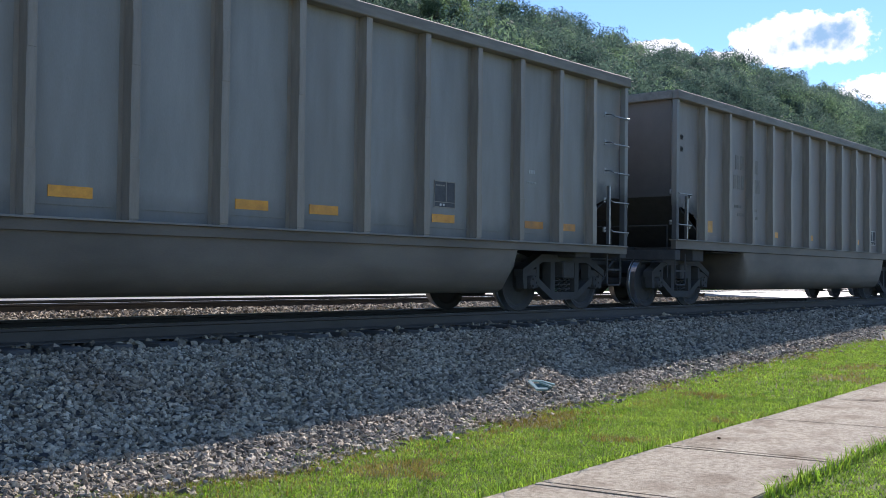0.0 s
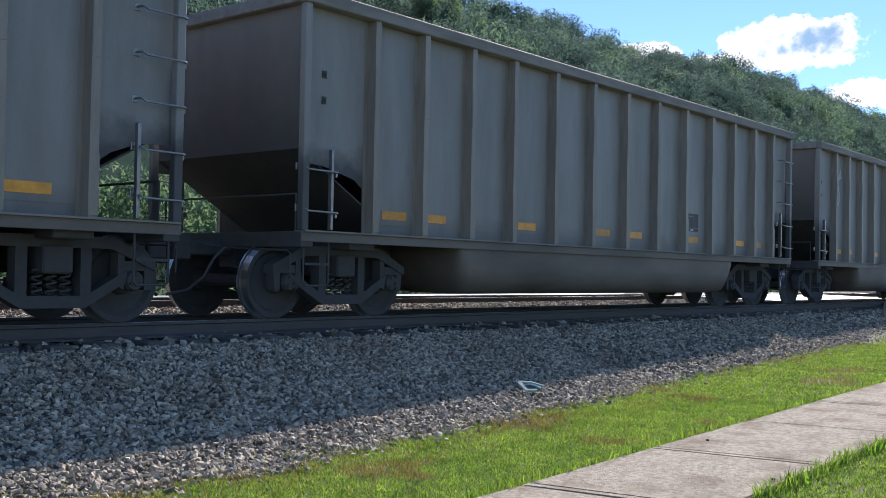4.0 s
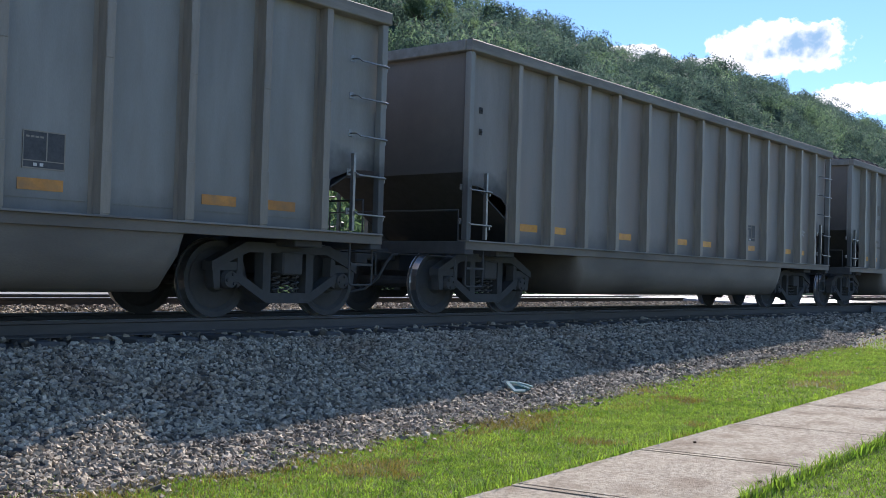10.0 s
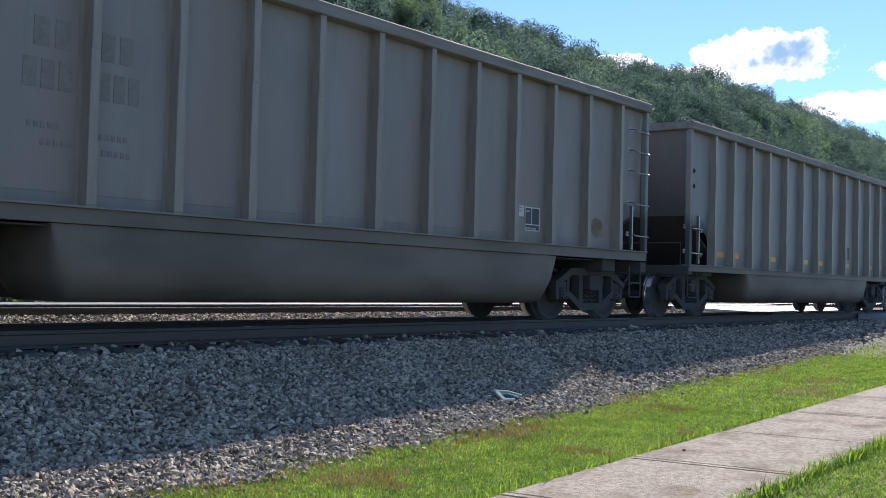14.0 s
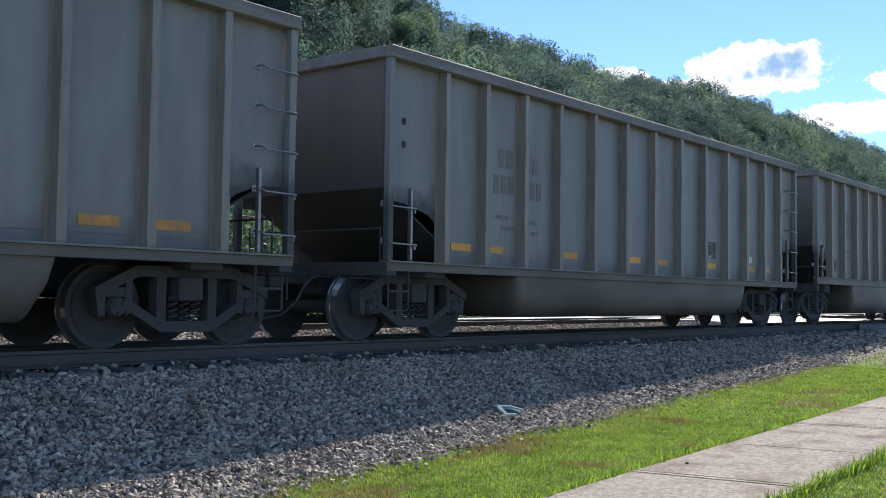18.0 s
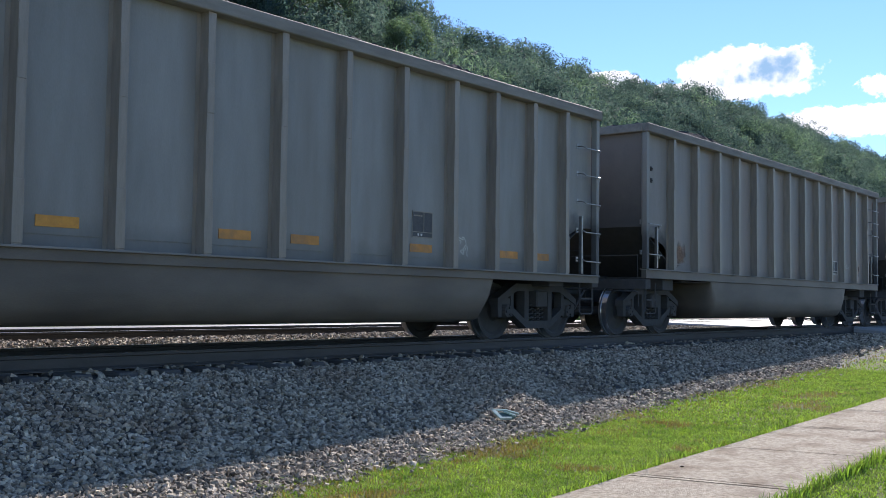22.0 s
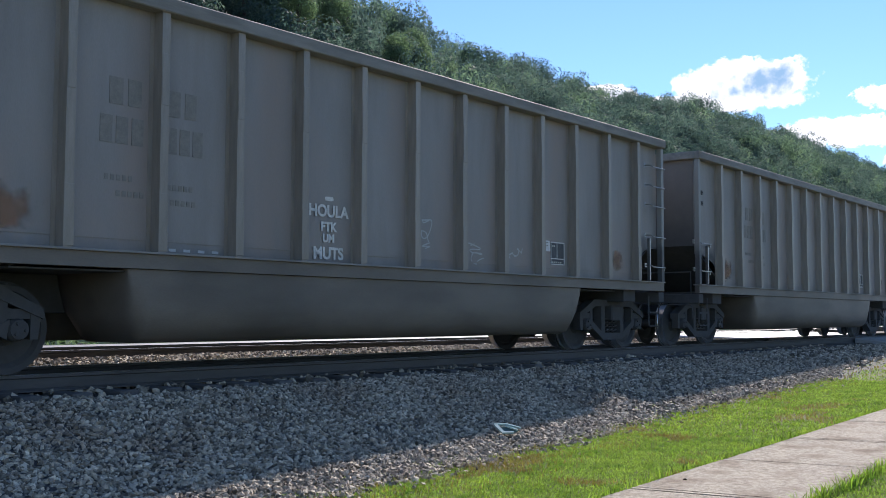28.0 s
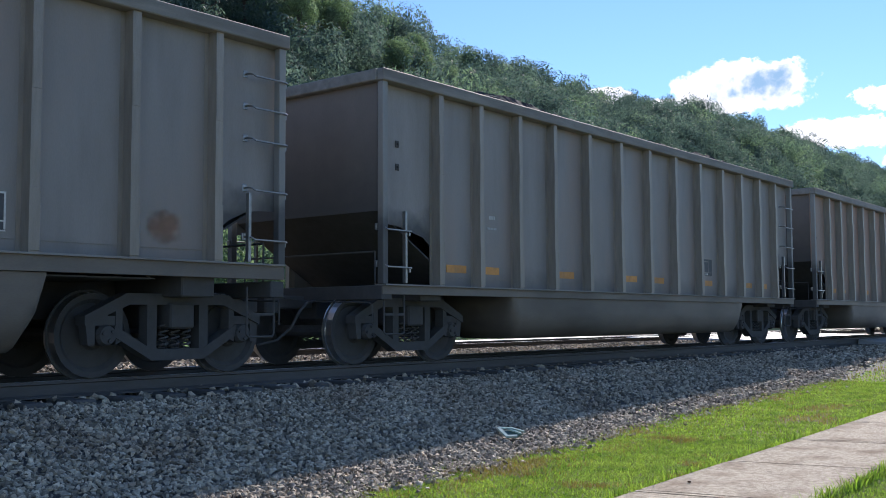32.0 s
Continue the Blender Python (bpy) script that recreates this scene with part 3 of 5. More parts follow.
def crown_kind(rng, n, leaf, lobes_n=7):
    """Leaf sprays on overlapping clumps, heaped into a crown about 1 wide and 1.1 high: corners and triangles."""
    lobes = [(np.array((0, 0, 0.06)), 0.36)]
    for k in range(lobes_n - 1):
        a = 2.4 * k + rng.uniform(-0.4, 0.4)
        z = rng.uniform(-0.30, 0.36)
        out = (0.30 - 0.36 * max(z, 0)) * rng.uniform(0.75, 1.1)
        lobes.append((np.array((cos(a) * out, sin(a) * out, z)), rng.uniform(0.17, 0.26)))
    c, out = np.zeros((n, 3)), np.zeros((n, 3))
    for i in range(n):
        p, r = lobes[rng.integers(0, len(lobes))]
        d = rng.normal(size=3)
        d /= np.linalg.norm(d)
        c[i] = p + d * r * rng.uniform(0.84, 1.08)
        out[i] = d
    a, b = rng.normal(size=(2, n, 3))
    # leaves lie roughly along the clump that bears them
    out += rng.normal(size=(n, 3)) * 0.36
    out /= np.linalg.norm(out, axis=1)[:, None]
    a -= out * (a * out).sum(1)[:, None]
    a /= np.linalg.norm(a, axis=1)[:, None]
    b -= out * (b * out).sum(1)[:, None]
    b -= a * (a * b).sum(1)[:, None]
    b /= np.linalg.norm(b, axis=1)[:, None]
    s = (leaf * rng.uniform(0.6, 1.4, n))[:, None]
    return np.stack([c - a * s, c + b * s * 0.8, c + a * s], 1).reshape(-1, 3), np.arange(n * 3).reshape(-1, 3)


def forest(rng, spots, kinds):
    vs, fs, n = [], [], 0
    for x, y, z, w, h in spots:
        kv, kf = kinds[rng.integers(0, len(kinds))]
        a = rng.uniform(0, 2 * pi)
        r = np.array([(cos(a), -sin(a), 0), (sin(a), cos(a), 0), (0, 0, 1)])
        vs.append((kv @ r.T) * (w, w, h) + (x, y, z))
        fs.append(kf + n)
        n += len(kv)
    return np.concatenate(vs), np.concatenate(fs)


wood_kinds = [crown_kind(rng, 1600, 0.028, 10) for _ in range(8)]
spots = []
for i in range(600):
    x = 70 + 560 * rng.uniform() ** 1.1
    y = rng.uniform(122, 164)
    w = rng.uniform(8.0, 13.0)
    spots.append((x, y, hill(x, y) + w * 0.40, w, w * rng.uniform(0.85, 1.35)))
for i in range(150):
    x = 60 + 590 * (i + rng.uniform()) / 150
    y = 170 + rng.uniform(-5, 2)
    w = rng.uniform(5, 9)
    spots.append((x, y, hill(x, y) + w * 0.40, w, w * rng.uniform(0.8, 1.4)))
for i in range(110):
    x = rng.uniform(40, 240)
    y = rng.uniform(84, 122)
    w = rng.uniform(7.0, 12.0)
    spots.append((x, y, hill(x, y) + w * 0.40, w, w * rng.uniform(0.85, 1.35)))
for i in range(110):
    x = rng.uniform(240, 540)
    y = rng.uniform(96, 124)
    w = rng.uniform(9.0, 13.0)
    spots.append((x, y, hill(x, y) + w * 0.40, w, w * rng.uniform(0.85, 1.35)))
spots = [(x, y, z - 1.8 - 2.0 * min(1.0, max(0.0, (200 - x) / 100)), w, h) for x, y, z, w, h in spots]
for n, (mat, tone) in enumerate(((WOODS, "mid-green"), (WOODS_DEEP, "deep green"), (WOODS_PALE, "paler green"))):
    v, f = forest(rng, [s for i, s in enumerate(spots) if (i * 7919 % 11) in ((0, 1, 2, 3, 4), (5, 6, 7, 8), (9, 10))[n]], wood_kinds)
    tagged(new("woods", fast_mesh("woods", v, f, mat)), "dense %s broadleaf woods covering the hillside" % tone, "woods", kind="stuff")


def tree_meshes(rng, height, n, leaf):
    """Trunk with limbs, and a crown of leaves, for a tree of that height."""
    bm = bmesh.new()
    tube(bm, [(0, 0, -0.5), (0.1, 0, height * 0.2), (-0.1, 0.1, height * 0.45), (0.1, 0, height * 0.75)], height * 0.016, 8)
    for k in range(7):
        a = k * 2.4
        z = height * (0.3 + 0.06 * k)
        tube(bm, [(0, 0, z), (cos(a) * height * 0.1, sin(a) * height * 0.1, z + height * 0.08), (cos(a) * height * 0.17, sin(a) * height * 0.17, z + height * 0.18)], height * 0.006, 5)
    for w in bm.verts:
        if w.co.z > height * 0.4:
            w.co.x *= 0.9
    trunk = bpy.data.meshes.new("trunk")
    bm.to_mesh(trunk)
    bm.free()
    trunk.materials.append(BARK)
    v, f = crown_kind(rng, n, leaf / (height * 0.5), 14)
    crown = fast_mesh("crown", v * (height * 0.5, height * 0.5, height * 0.62) + (0, 0, height * 0.66), f, LEAF)
    return trunk, crown


tree_kinds = [tree_meshes(rng, 14.0, 7000, 0.17), tree_meshes(rng, 12.0, 6500, 0.15)]
for x, y, k, s in ((137, 150, 0, 1.25), (147, 150, 1, 1.3), (122, 148, 0, 1.2), (173, 150, 0, 1.1), (185, 150, 1, 0.95), (206, 150, 1, 0.9), (128, 140, 1, 1.2), (108, 142, 0, 1.2), (160, 144, 1, 1.0), (141, 156, 0, 1.15)):
    tree = new("tree")
    x, y, s = x * 0.8, y * 0.8, s * 0.95
    tree.matrix_basis = pose(x, y, hill(x, y) - 3.6, 0, 0, x * 37 % 360) @ Matrix.Diagonal((s, s, s, 1))
    tagged(tree, "light-green broadleaf tree among darker hillside woods", "tree", "paler trees on the hillside")
    part("trunk", tree_kinds[k][0], None, tree)
    part("crown", tree_kinds[k][1], None, tree)

sv, sf = crown_kind(rng, 3000, 0.026, 10)
shrub_mesh = fast_mesh("leaves", sv * (5.2, 4.6, 5.6) + (0, 0, 2.5), sf, LEAF)
for k in range(30):
    x = 4 + k * 2.7 + rng.uniform(-0.8, 0.8)
    y = 27 + 0.12 * x + rng.uniform(-1.5, 3.0)
    shrub = new("shrub")
    shrub.matrix_basis = pose(x, y, land(x, y), 0, 0, rng.uniform(0, 360)) @ Matrix.Diagonal((1, 1, rng.uniform(0.8, 1.4), 1))
    tagged(shrub, "leafy green shrub beyond the far track", "shrub", "shrubs beyond the tracks")
    part("leaves", shrub_mesh, None, shrub)

weed_kinds = [crown_kind(rng, 260, 0.075, 6) for _ in range(4)]
spots = []
for i in range(230):
    x = rng.uniform(2.0, 27.5)
    y = track(x)[1] + rng.uniform(7.6, 12.0)
    w = rng.uniform(0.7, 1.5)
    spots.append((x, y, land(x, y) + w * 0.3, w, w * rng.uniform(0.7, 1.2)))
v, f = forest(rng, spots, weed_kinds)
tagged(new("weeds", fast_mesh("weeds", v, f, LEAF)), "tangled green weeds along the far track", "weeds", kind="stuff")

# ---- clouds ----
def cloud_material(width, height, core, seed):
    """Vapour with its sunlight put in as glow: white that thins out along a billowing edge, its shading painted as a
    blue-grey core in a thick cloud.
    """
    m = bpy.data.materials.new("glowing cumulus")
    m.use_nodes = True
    n, link = m.node_tree.nodes, m.node_tree.links.new
    n.remove(n["Principled BSDF"])

    def maths(op, *args):
        q = n.new("ShaderNodeMath")
        q.operation = op
        for k, v in enumerate(args):
            if isinstance(v, (int, float)):
                q.inputs[k].default_value = v
            else:
                link(v, q.inputs[k])
        return q.outputs[0]

    def billows(scale, detail, shift):
        mp = n.new("ShaderNodeMapping")
        mp.inputs["Location"].default_value = (seed * 37.0 + shift, seed * 11.0, shift)
        link(co.outputs["Object"], mp.inputs["Vector"])
        q = n.new("ShaderNodeTexNoise")
        q.inputs["Scale"].default_value, q.inputs["Detail"].default_value, q.inputs["Roughness"].default_value = scale, detail, 0.52
        link(mp.outputs[0], q.inputs["Vector"])
        return maths("SUBTRACT", q.outputs["Fac"], 0.5)

    def span(value, lo, hi):
        q = n.new("ShaderNodeMapRange")
        q.interpolation_type = "SMOOTHSTEP"
        q.inputs["From Min"].default_value, q.inputs["From Max"].default_value = lo, hi
        link(value, q.inputs["Value"])
        return q.outputs[0]

    def distance(cx, cz, rx, rz):
        mp = n.new("ShaderNodeMapping")
        mp.inputs["Scale"].default_value = (2 / (width * rx), 0, 2 / (height * rz))
        mp.inputs["Location"].default_value = (-cx / rx, 0, -cz / rz)
        link(co.outputs["Object"], mp.inputs["Vector"])
        q = n.new("ShaderNodeVectorMath")
        q.operation = "LENGTH"
        link(mp.outputs[0], q.inputs[0])
        return q.outputs["Value"]

    co = n.new("ShaderNodeTexCoord")
    big, small = billows(2.2 / height, 5, 0.0), billows(7.0 / height, 6, 50.0)
    thick = maths("SUBTRACT", 1.0, distance(0.0, 0.0, 0.90, 0.84))
    thick = maths("ADD", thick, maths("ADD", maths("MULTIPLY", big, 1.0), maths("MULTIPLY", small, 0.55)))
    alpha = span(thick, 0.0, 0.16)
    em = n.new("ShaderNodeEmission")
    mix = n.new("ShaderNodeMix")
    mix.data_type = "RGBA"
    mix.inputs["A"].default_value = (0.98, 0.985, 1.0, 1)
    mix.inputs["B"].default_value = (0.26, 0.44, 0.64, 1) if core else (0.72, 0.80, 0.90, 1)
    deep = maths("SUBTRACT", 1.0, distance(0.18, 0.0, 0.68, 0.55))
    deep = maths("ADD", deep, maths("ADD", maths("MULTIPLY", big, 2.4), maths("MULTIPLY", small, 1.2)))
    link(maths("MULTIPLY", span(deep, 0.0, 0.95), 0.95 if core else 0.6), mix.inputs["Factor"])
    link(mix.outputs["Result"], em.inputs["Color"])
    em.inputs["Strength"].default_value = 0.62
    clear = n.new("ShaderNodeBsdfTransparent")
    blend = n.new("ShaderNodeMixShader")
    link(alpha, blend.inputs[0])
    link(clear.outputs[0], blend.inputs[1])
    link(em.outputs[0], blend.inputs[2])
    link(blend.outputs[0], n["Material Output"].inputs["Surface"])
    return m


def cloud(x, y, z, width, height, seed):
    """A far bank of vapour: a bowed sheet that faces across the line of sight."""
    verts, faces, k = [], [], 16
    for i in range(k + 1):
        for j in range(k + 1):
            u, v = 2 * i / k - 1, 2 * j / k - 1
            verts.append((u * width * 0.62, (u * u + v * v) * height * 0.3, v * height * 0.66))
    for i in range(k):
        for j in range(k):
            a = i * (k + 1) + j
            faces.append((a, a + k + 1, a + k + 2, a + 1))
    ob = new("cloud", mesh("cloud", verts, faces, cloud_material(width, height, seed == 1, seed), True))
    ob.matrix_basis = pose(x, y, z, 0, 0, -math.degrees(math.atan2(x, y)))
    return tagged(ob, "bright white cumulus cloud with a blue-grey core" if seed == 1 else "bright white cumulus cloud above the ridge", "cloud", "clouds over the hill", "structure")


CLOUDS = [cloud(2702, 1132, 648, 435, 190, 1), cloud(2530, 1476, 630, 230, 80, 2), cloud(2850, 770, 588, 270, 95, 3),
          cloud(2810, 855, 498, 560, 110, 4), cloud(2890, 700, 420, 300, 90, 5), cloud(2600, 1310, 592, 220, 60, 6)]

# ---- litter ----
def to_leaf(bm, material):
    me = bpy.data.meshes.new("dead_leaf")
    bm.to_mesh(me)
    bm.free()
    me.materials.append(material)
    return me


bx, by, bz = 9.42, 6.80, bed(9.42, 6.80 - track(9.42)[1]) + 0.075
tray = thing("plastic_tray", pose(bx, by, bz + 0.02, 28, 0, -54), "broken pale green plastic tray lying on the stones", "litter")
GREEN = surf("pale green plastic", (0.34, 0.50, 0.45), (0.55, 0.68, 0.63), 9.0, 0.4, 0, 0.1, stain=(0.2, 0.22, 0.18), stain_scale=6)
bm = prism(bmesh.new(), [(-0.15, 0.065), (-0.115, 0.08), (-0.035, -0.06), (0.07, -0.055), (0.07, -0.078), (-0.055, -0.09)], "z", 0.0, 0.022)
part("rim", prism(bm, [(-0.15, 0.085), (-0.15, 0.10), (0.0, 0.10), (0.15, 0.03), (0.15, 0.012), (0.0, 0.083)], "z", 0.0, 0.018), GREEN, tray, "bent pale rim")
part("brace", prism(bmesh.new(), [(-0.03, 0.07), (-0.008, 0.07), (0.115, 0.0), (0.11, -0.016)], "z", -0.004, 0.014), GREEN, tray)
part("base", prism(bmesh.new(), [(-0.13, 0.06), (0.0, 0.085), (0.135, 0.01), (0.06, -0.06), (-0.04, -0.065)], "z", -0.02, -0.006), surf("dark green plastic", (0.03, 0.07, 0.06), (0.08, 0.14, 0.12), 8.0, 0.4), tray, "torn dark green base")

DEAD = surf("dead brown leaf", (0.05, 0.03, 0.018), (0.12, 0.075, 0.04), 9.0, 0.8, 0, 0.2)
for x, y, s in ((8.13, 4.02, 0.02), (7.04, 2.98, 0.022)):
    bm = bmesh.new()
    ring = [bm.verts.new((s * cos(k * pi / 4) * (1.0 if k % 2 else 0.7), s * 0.6 * sin(k * pi / 4), 0.6 * s * abs(sin(k * pi / 4)) + 0.004)) for k in range(8)]
    mid = bm.verts.new((0, 0, 0.001))
    for k in range(8):
        bm.faces.new((mid, ring[k], ring[(k + 1) % 8]))
    leaf = new("dead_leaf", to_leaf(bm, DEAD))
    leaf.matrix_basis = pose(x, y, lie(x) + 0.033, 0, 0, x * 190 % 360)
    tagged(leaf, "curled dead brown leaf lying on the concrete", "leaf", "dead leaves on the footpath")

# ---- coal train ----
HALF = 7.298
LOW, CHORD_H = 1.067, 0.16
FACE = 1.55
SKIN = FACE - 0.14


class Form:
    """Measures of a build of coal car: heights over the rail, post places, rung heights."""

    def __init__(self, sill, top, halves, rungs, sill_low, sill_high, first, last):
        self.sill, self.top, self.rungs, self.sill_low, self.sill_high = sill, top, rungs, sill_low, sill_high
        rows = [-h for h in reversed(halves)] + [0.0] + list(halves)
        # the posts stand off the even spacing by a shift that runs from the first post to the last
        self.posts = [h + first + (last - first) * k / 12 for k, h in enumerate(rows)]


FORMS = {
    "low": Form(1.067, 3.888, (1.064, 2.141, 3.212, 4.19, 5.179, 6.104), (1.30, 1.785, 2.27, 2.74, 3.20), 0.937, 1.049, 0.02, 0.18),
    "high": Form(1.245, 3.945, (1.06, 2.09, 3.10, 4.13, 5.22, 6.29), (1.52, 2.08, 2.65, 3.02, 3.39), 1.072, 1.227, 0.16, 0.04),
}
PERIOD = 16.18


def post_mesh(g):
    bm = bmesh.new()
    z0, z1 = g.sill, g.top - CHORD_H + 0.005
    prism(bm, [(-0.11, 0.0), (0.11, 0.0), (0.11, -0.010), (0.062, -0.012), (0.05, -0.14), (-0.05, -0.14), (-0.062, -0.012), (-0.11, -0.010)], "z", z0, z1)
    # welded foot doubler and the splice plate higher up
    box(bm, -0.056, 0.056, -0.149, -0.141, z0 + 0.02, z0 + 0.62, bevel=0.003)
    box(bm, -0.046, 0.046, -0.147, -0.141, z0 + 1.55, z0 + 2.1, bevel=0.003)
    return bm


def end_bay(side, g):
    """The last bay of the side sheet, cut away below in a curve."""
    bm = bmesh.new()
    last = abs(g.posts[-1 if side > 0 else 0])
    pts = [(last, g.top - CHORD_H), (last, LOW + 0.50), (last + 0.1, LOW + 0.55), (last + 0.25, LOW + 0.66), (6.85, LOW + 0.78), (7.1, LOW + 0.80), (7.24, LOW + 0.80), (7.24, g.top - CHORD_H)]
    pts = [(x * side, z) for x, z in pts]
    return prism(bm, pts, "y", -0.012, 0.0)


def wheelset_mesh():
    bm = bmesh.new()
    for s in (-1, 1):
        y = 0.753 * s
        prof = [(0.09, -0.10), (0.13, -0.10), (0.16, -0.05), (0.34, -0.015), (0.385, -0.06), (0.445, -0.062), (0.452, 0.03), (0.46, 0.045), (0.482, 0.055), (0.482, 0.078),
                (0.385, 0.078), (0.345, 0.03), (0.16, 0.03), (0.13, 0.09), (0.09, 0.09)]
        lathe(bm, [(r, y - s * a) for r, a in prof], sides=28)
    lathe(bm, [(0.085, -1.02), (0.085, 1.02)], sides=12)
    for s in (-1, 1):
        lathe(bm, [(0.11, 0.93 * s), (0.115, 1.05 * s), (0.095, 1.10 * s), (0.04, 1.105 * s)], sides=14)
        for k in range(3):
            a = k * 2 * pi / 3
            lathe(bm, [(0.02, 1.09 * s), (0.02, 1.125 * s)], sides=6, centre=(0.06 * cos(a), 0, 0.06 * sin(a)))
    return bm


def sideframe_mesh():
    """Cast truck side: an arched top, a dropped lower member, two pedestals and a window on each side of the springs."""
    bm = bmesh.new()
    y0, y1 = -0.09, 0.09
    prism(bm, [(-1.15, 0.56), (-0.62, 0.78), (0.62, 0.78), (1.15, 0.56), (1.15, 0.66), (0.66, 0.90), (-0.66, 0.90), (-1.15, 0.66)], "y", y0, y1)
    prism(bm, [(-0.80, 0.44), (-0.34, 0.18), (0.34, 0.18), (0.80, 0.44), (0.80, 0.56), (0.34, 0.30), (-0.34, 0.30), (-0.80, 0.56)], "y", y0 + 0.006, y1 - 0.006)
    for s in (-1, 1):
        prism(bm, [(s * 0.28, 0.28), (s * 0.40, 0.28), (s * 0.40, 0.80), (s * 0.28, 0.80)], "y", y0 + 0.012, y1 - 0.012)
        prism(bm, [(s * 0.70, 0.40), (s * 0.78, 0.36), (s * 0.78, 0.80), (s * 0.70, 0.80)], "y", y0 + 0.016, y1 - 0.016)
        prism(bm, [(s * 1.02, 0.36), (s * 1.10, 0.36), (s * 1.14, 0.66), (s * 1.02, 0.70)], "y", y0 + 0.020, y1 - 0.020)
        prism(bm, [(s * 0.74, 0.56), (s * 1.06, 0.56), (s * 1.06, 0.66), (s * 0.74, 0.66)], "y", y0 + 0.026, y1 - 0.026)
    return bm


def spring_mesh():
    bm = bmesh.new()
    for sx in (-0.15, 0.0, 0.15):
        tube(bm, [(sx + 0.055 * cos(a * 0.9), 0.055 * sin(a * 0.9), 0.30 + 0.28 * a / 28) for a in range(29)], 0.014, 5)
    return bm


def tub_mesh(y0, y1):
    """One hanging tub: a rounded trough with sloped ends."""
    bm = bmesh.new()
    section = [(y0, LOW), (y0, 0.70), (y0 + 0.03, 0.50), (y0 + 0.12, 0.36), (y0 + 0.25, 0.31), (y1 - 0.25, 0.31), (y1 - 0.12, 0.36), (y1 - 0.03, 0.50), (y1, 0.70), (y1, LOW)]
    rings = []
    for x, k in ((-4.36, 0.0), (-4.33, 0.3), (-4.27, 0.65), (-4.10, 1.0), (-1.4, 1.0), (1.4, 1.0), (4.10, 1.0), (4.27, 0.65), (4.33, 0.3), (4.36, 0.0)):
        rings.append([bm.verts.new((x, y, LOW + (z - LOW) * max(k, 0.02))) for y, z in section])
    n = len(section)
    for a, b in zip(rings, rings[1:]):
        for k in range(n - 1):
            bm.faces.new((a[k], b[k], b[k + 1], a[k + 1]))
    bm.faces.new(rings[0])
    bm.faces.new(rings[-1][::-1])
    bmesh.ops.recalc_face_normals(bm, faces=bm.faces[:])
    for f in bm.faces:
        f.smooth = True
    return bm


def to_mesh(name, bm, material):
    me = bpy.data.meshes.new(name)
    bm.to_mesh(me)
    bm.free()
    me.materials.append(material)
    return me


M_WHEEL = to_mesh("wheelset", wheelset_mesh(), STEEL)
M_WHEEL.materials.append(TREAD)
for p in M_WHEEL.polygons:
    rim = [math.hypot(M_WHEEL.vertices[k].co.x, M_WHEEL.vertices[k].co.z) for k in p.vertices]
    if min(rim) > 0.43 and abs(p.normal.y) < 0.8:
        p.material_index = 1
M_FRAME = to_mesh("side_frame", sideframe_mesh(), GRIME)
M_SPRING = to_mesh("spring", spring_mesh(), GRIME)
def rung_mesh():
    """A bent bar: bolted to the sheet at its inner end, round the corner post at the other."""
    bm = tube(bmesh.new(), [(-0.23, 0.11, 0.03), (-0.23, 0.05, 0.03), (-0.225, -0.02, 0.02), (-0.20, -0.045, -0.005), (0.24, -0.06, -0.01), (0.27, -0.05, -0.012), (0.28, 0.02, -0.015)], 0.012, 6)
    box(bm, -0.265, -0.195, 0.095, 0.125, -0.01, 0.075, bevel=0.006)
    return box(bm, 0.262, 0.292, -0.02, 0.03, -0.07, 0.0, bevel=0.004)


M_RUNG = to_mesh("rung", rung_mesh(), RUNG)
M_BOLT = to_mesh("bolt_plate", boxes((-0.035, 0.035, -0.014, 0.0, -0.045, 0.045), (-0.014, 0.014, -0.035, -0.012, -0.014, 0.014), bevel=0.004), GRIME)
M_STEP = to_mesh("step", tube(bmesh.new(), [(-0.2, 0, 0.98), (-0.2, 0, 0.45), (-0.17, 0, 0.42), (0.17, 0, 0.42), (0.2, 0, 0.45), (0.2, 0, 0.98)], 0.014, 6), GRIME)
M_TREAD = to_mesh("tread", boxes((-0.19, 0.19, -0.02, 0.02, 0.66, 0.69)), GRIME)


for g in FORMS.values():
    g.post_data = to_mesh("side_post", post_mesh(g), POST)
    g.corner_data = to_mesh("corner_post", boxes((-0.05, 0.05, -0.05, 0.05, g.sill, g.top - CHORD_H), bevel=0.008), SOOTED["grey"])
    g.stile_data = to_mesh("ladder_stile", boxes((-0.02, 0.02, -0.03, 0.03, g.sill + 0.02, 2.05), bevel=0.004), RUNG)


def hook(mesh_data, parent, m, name):
    ob = new(name, mesh_data)
    ob.parent = parent
    ob.matrix_basis = m
    return ob


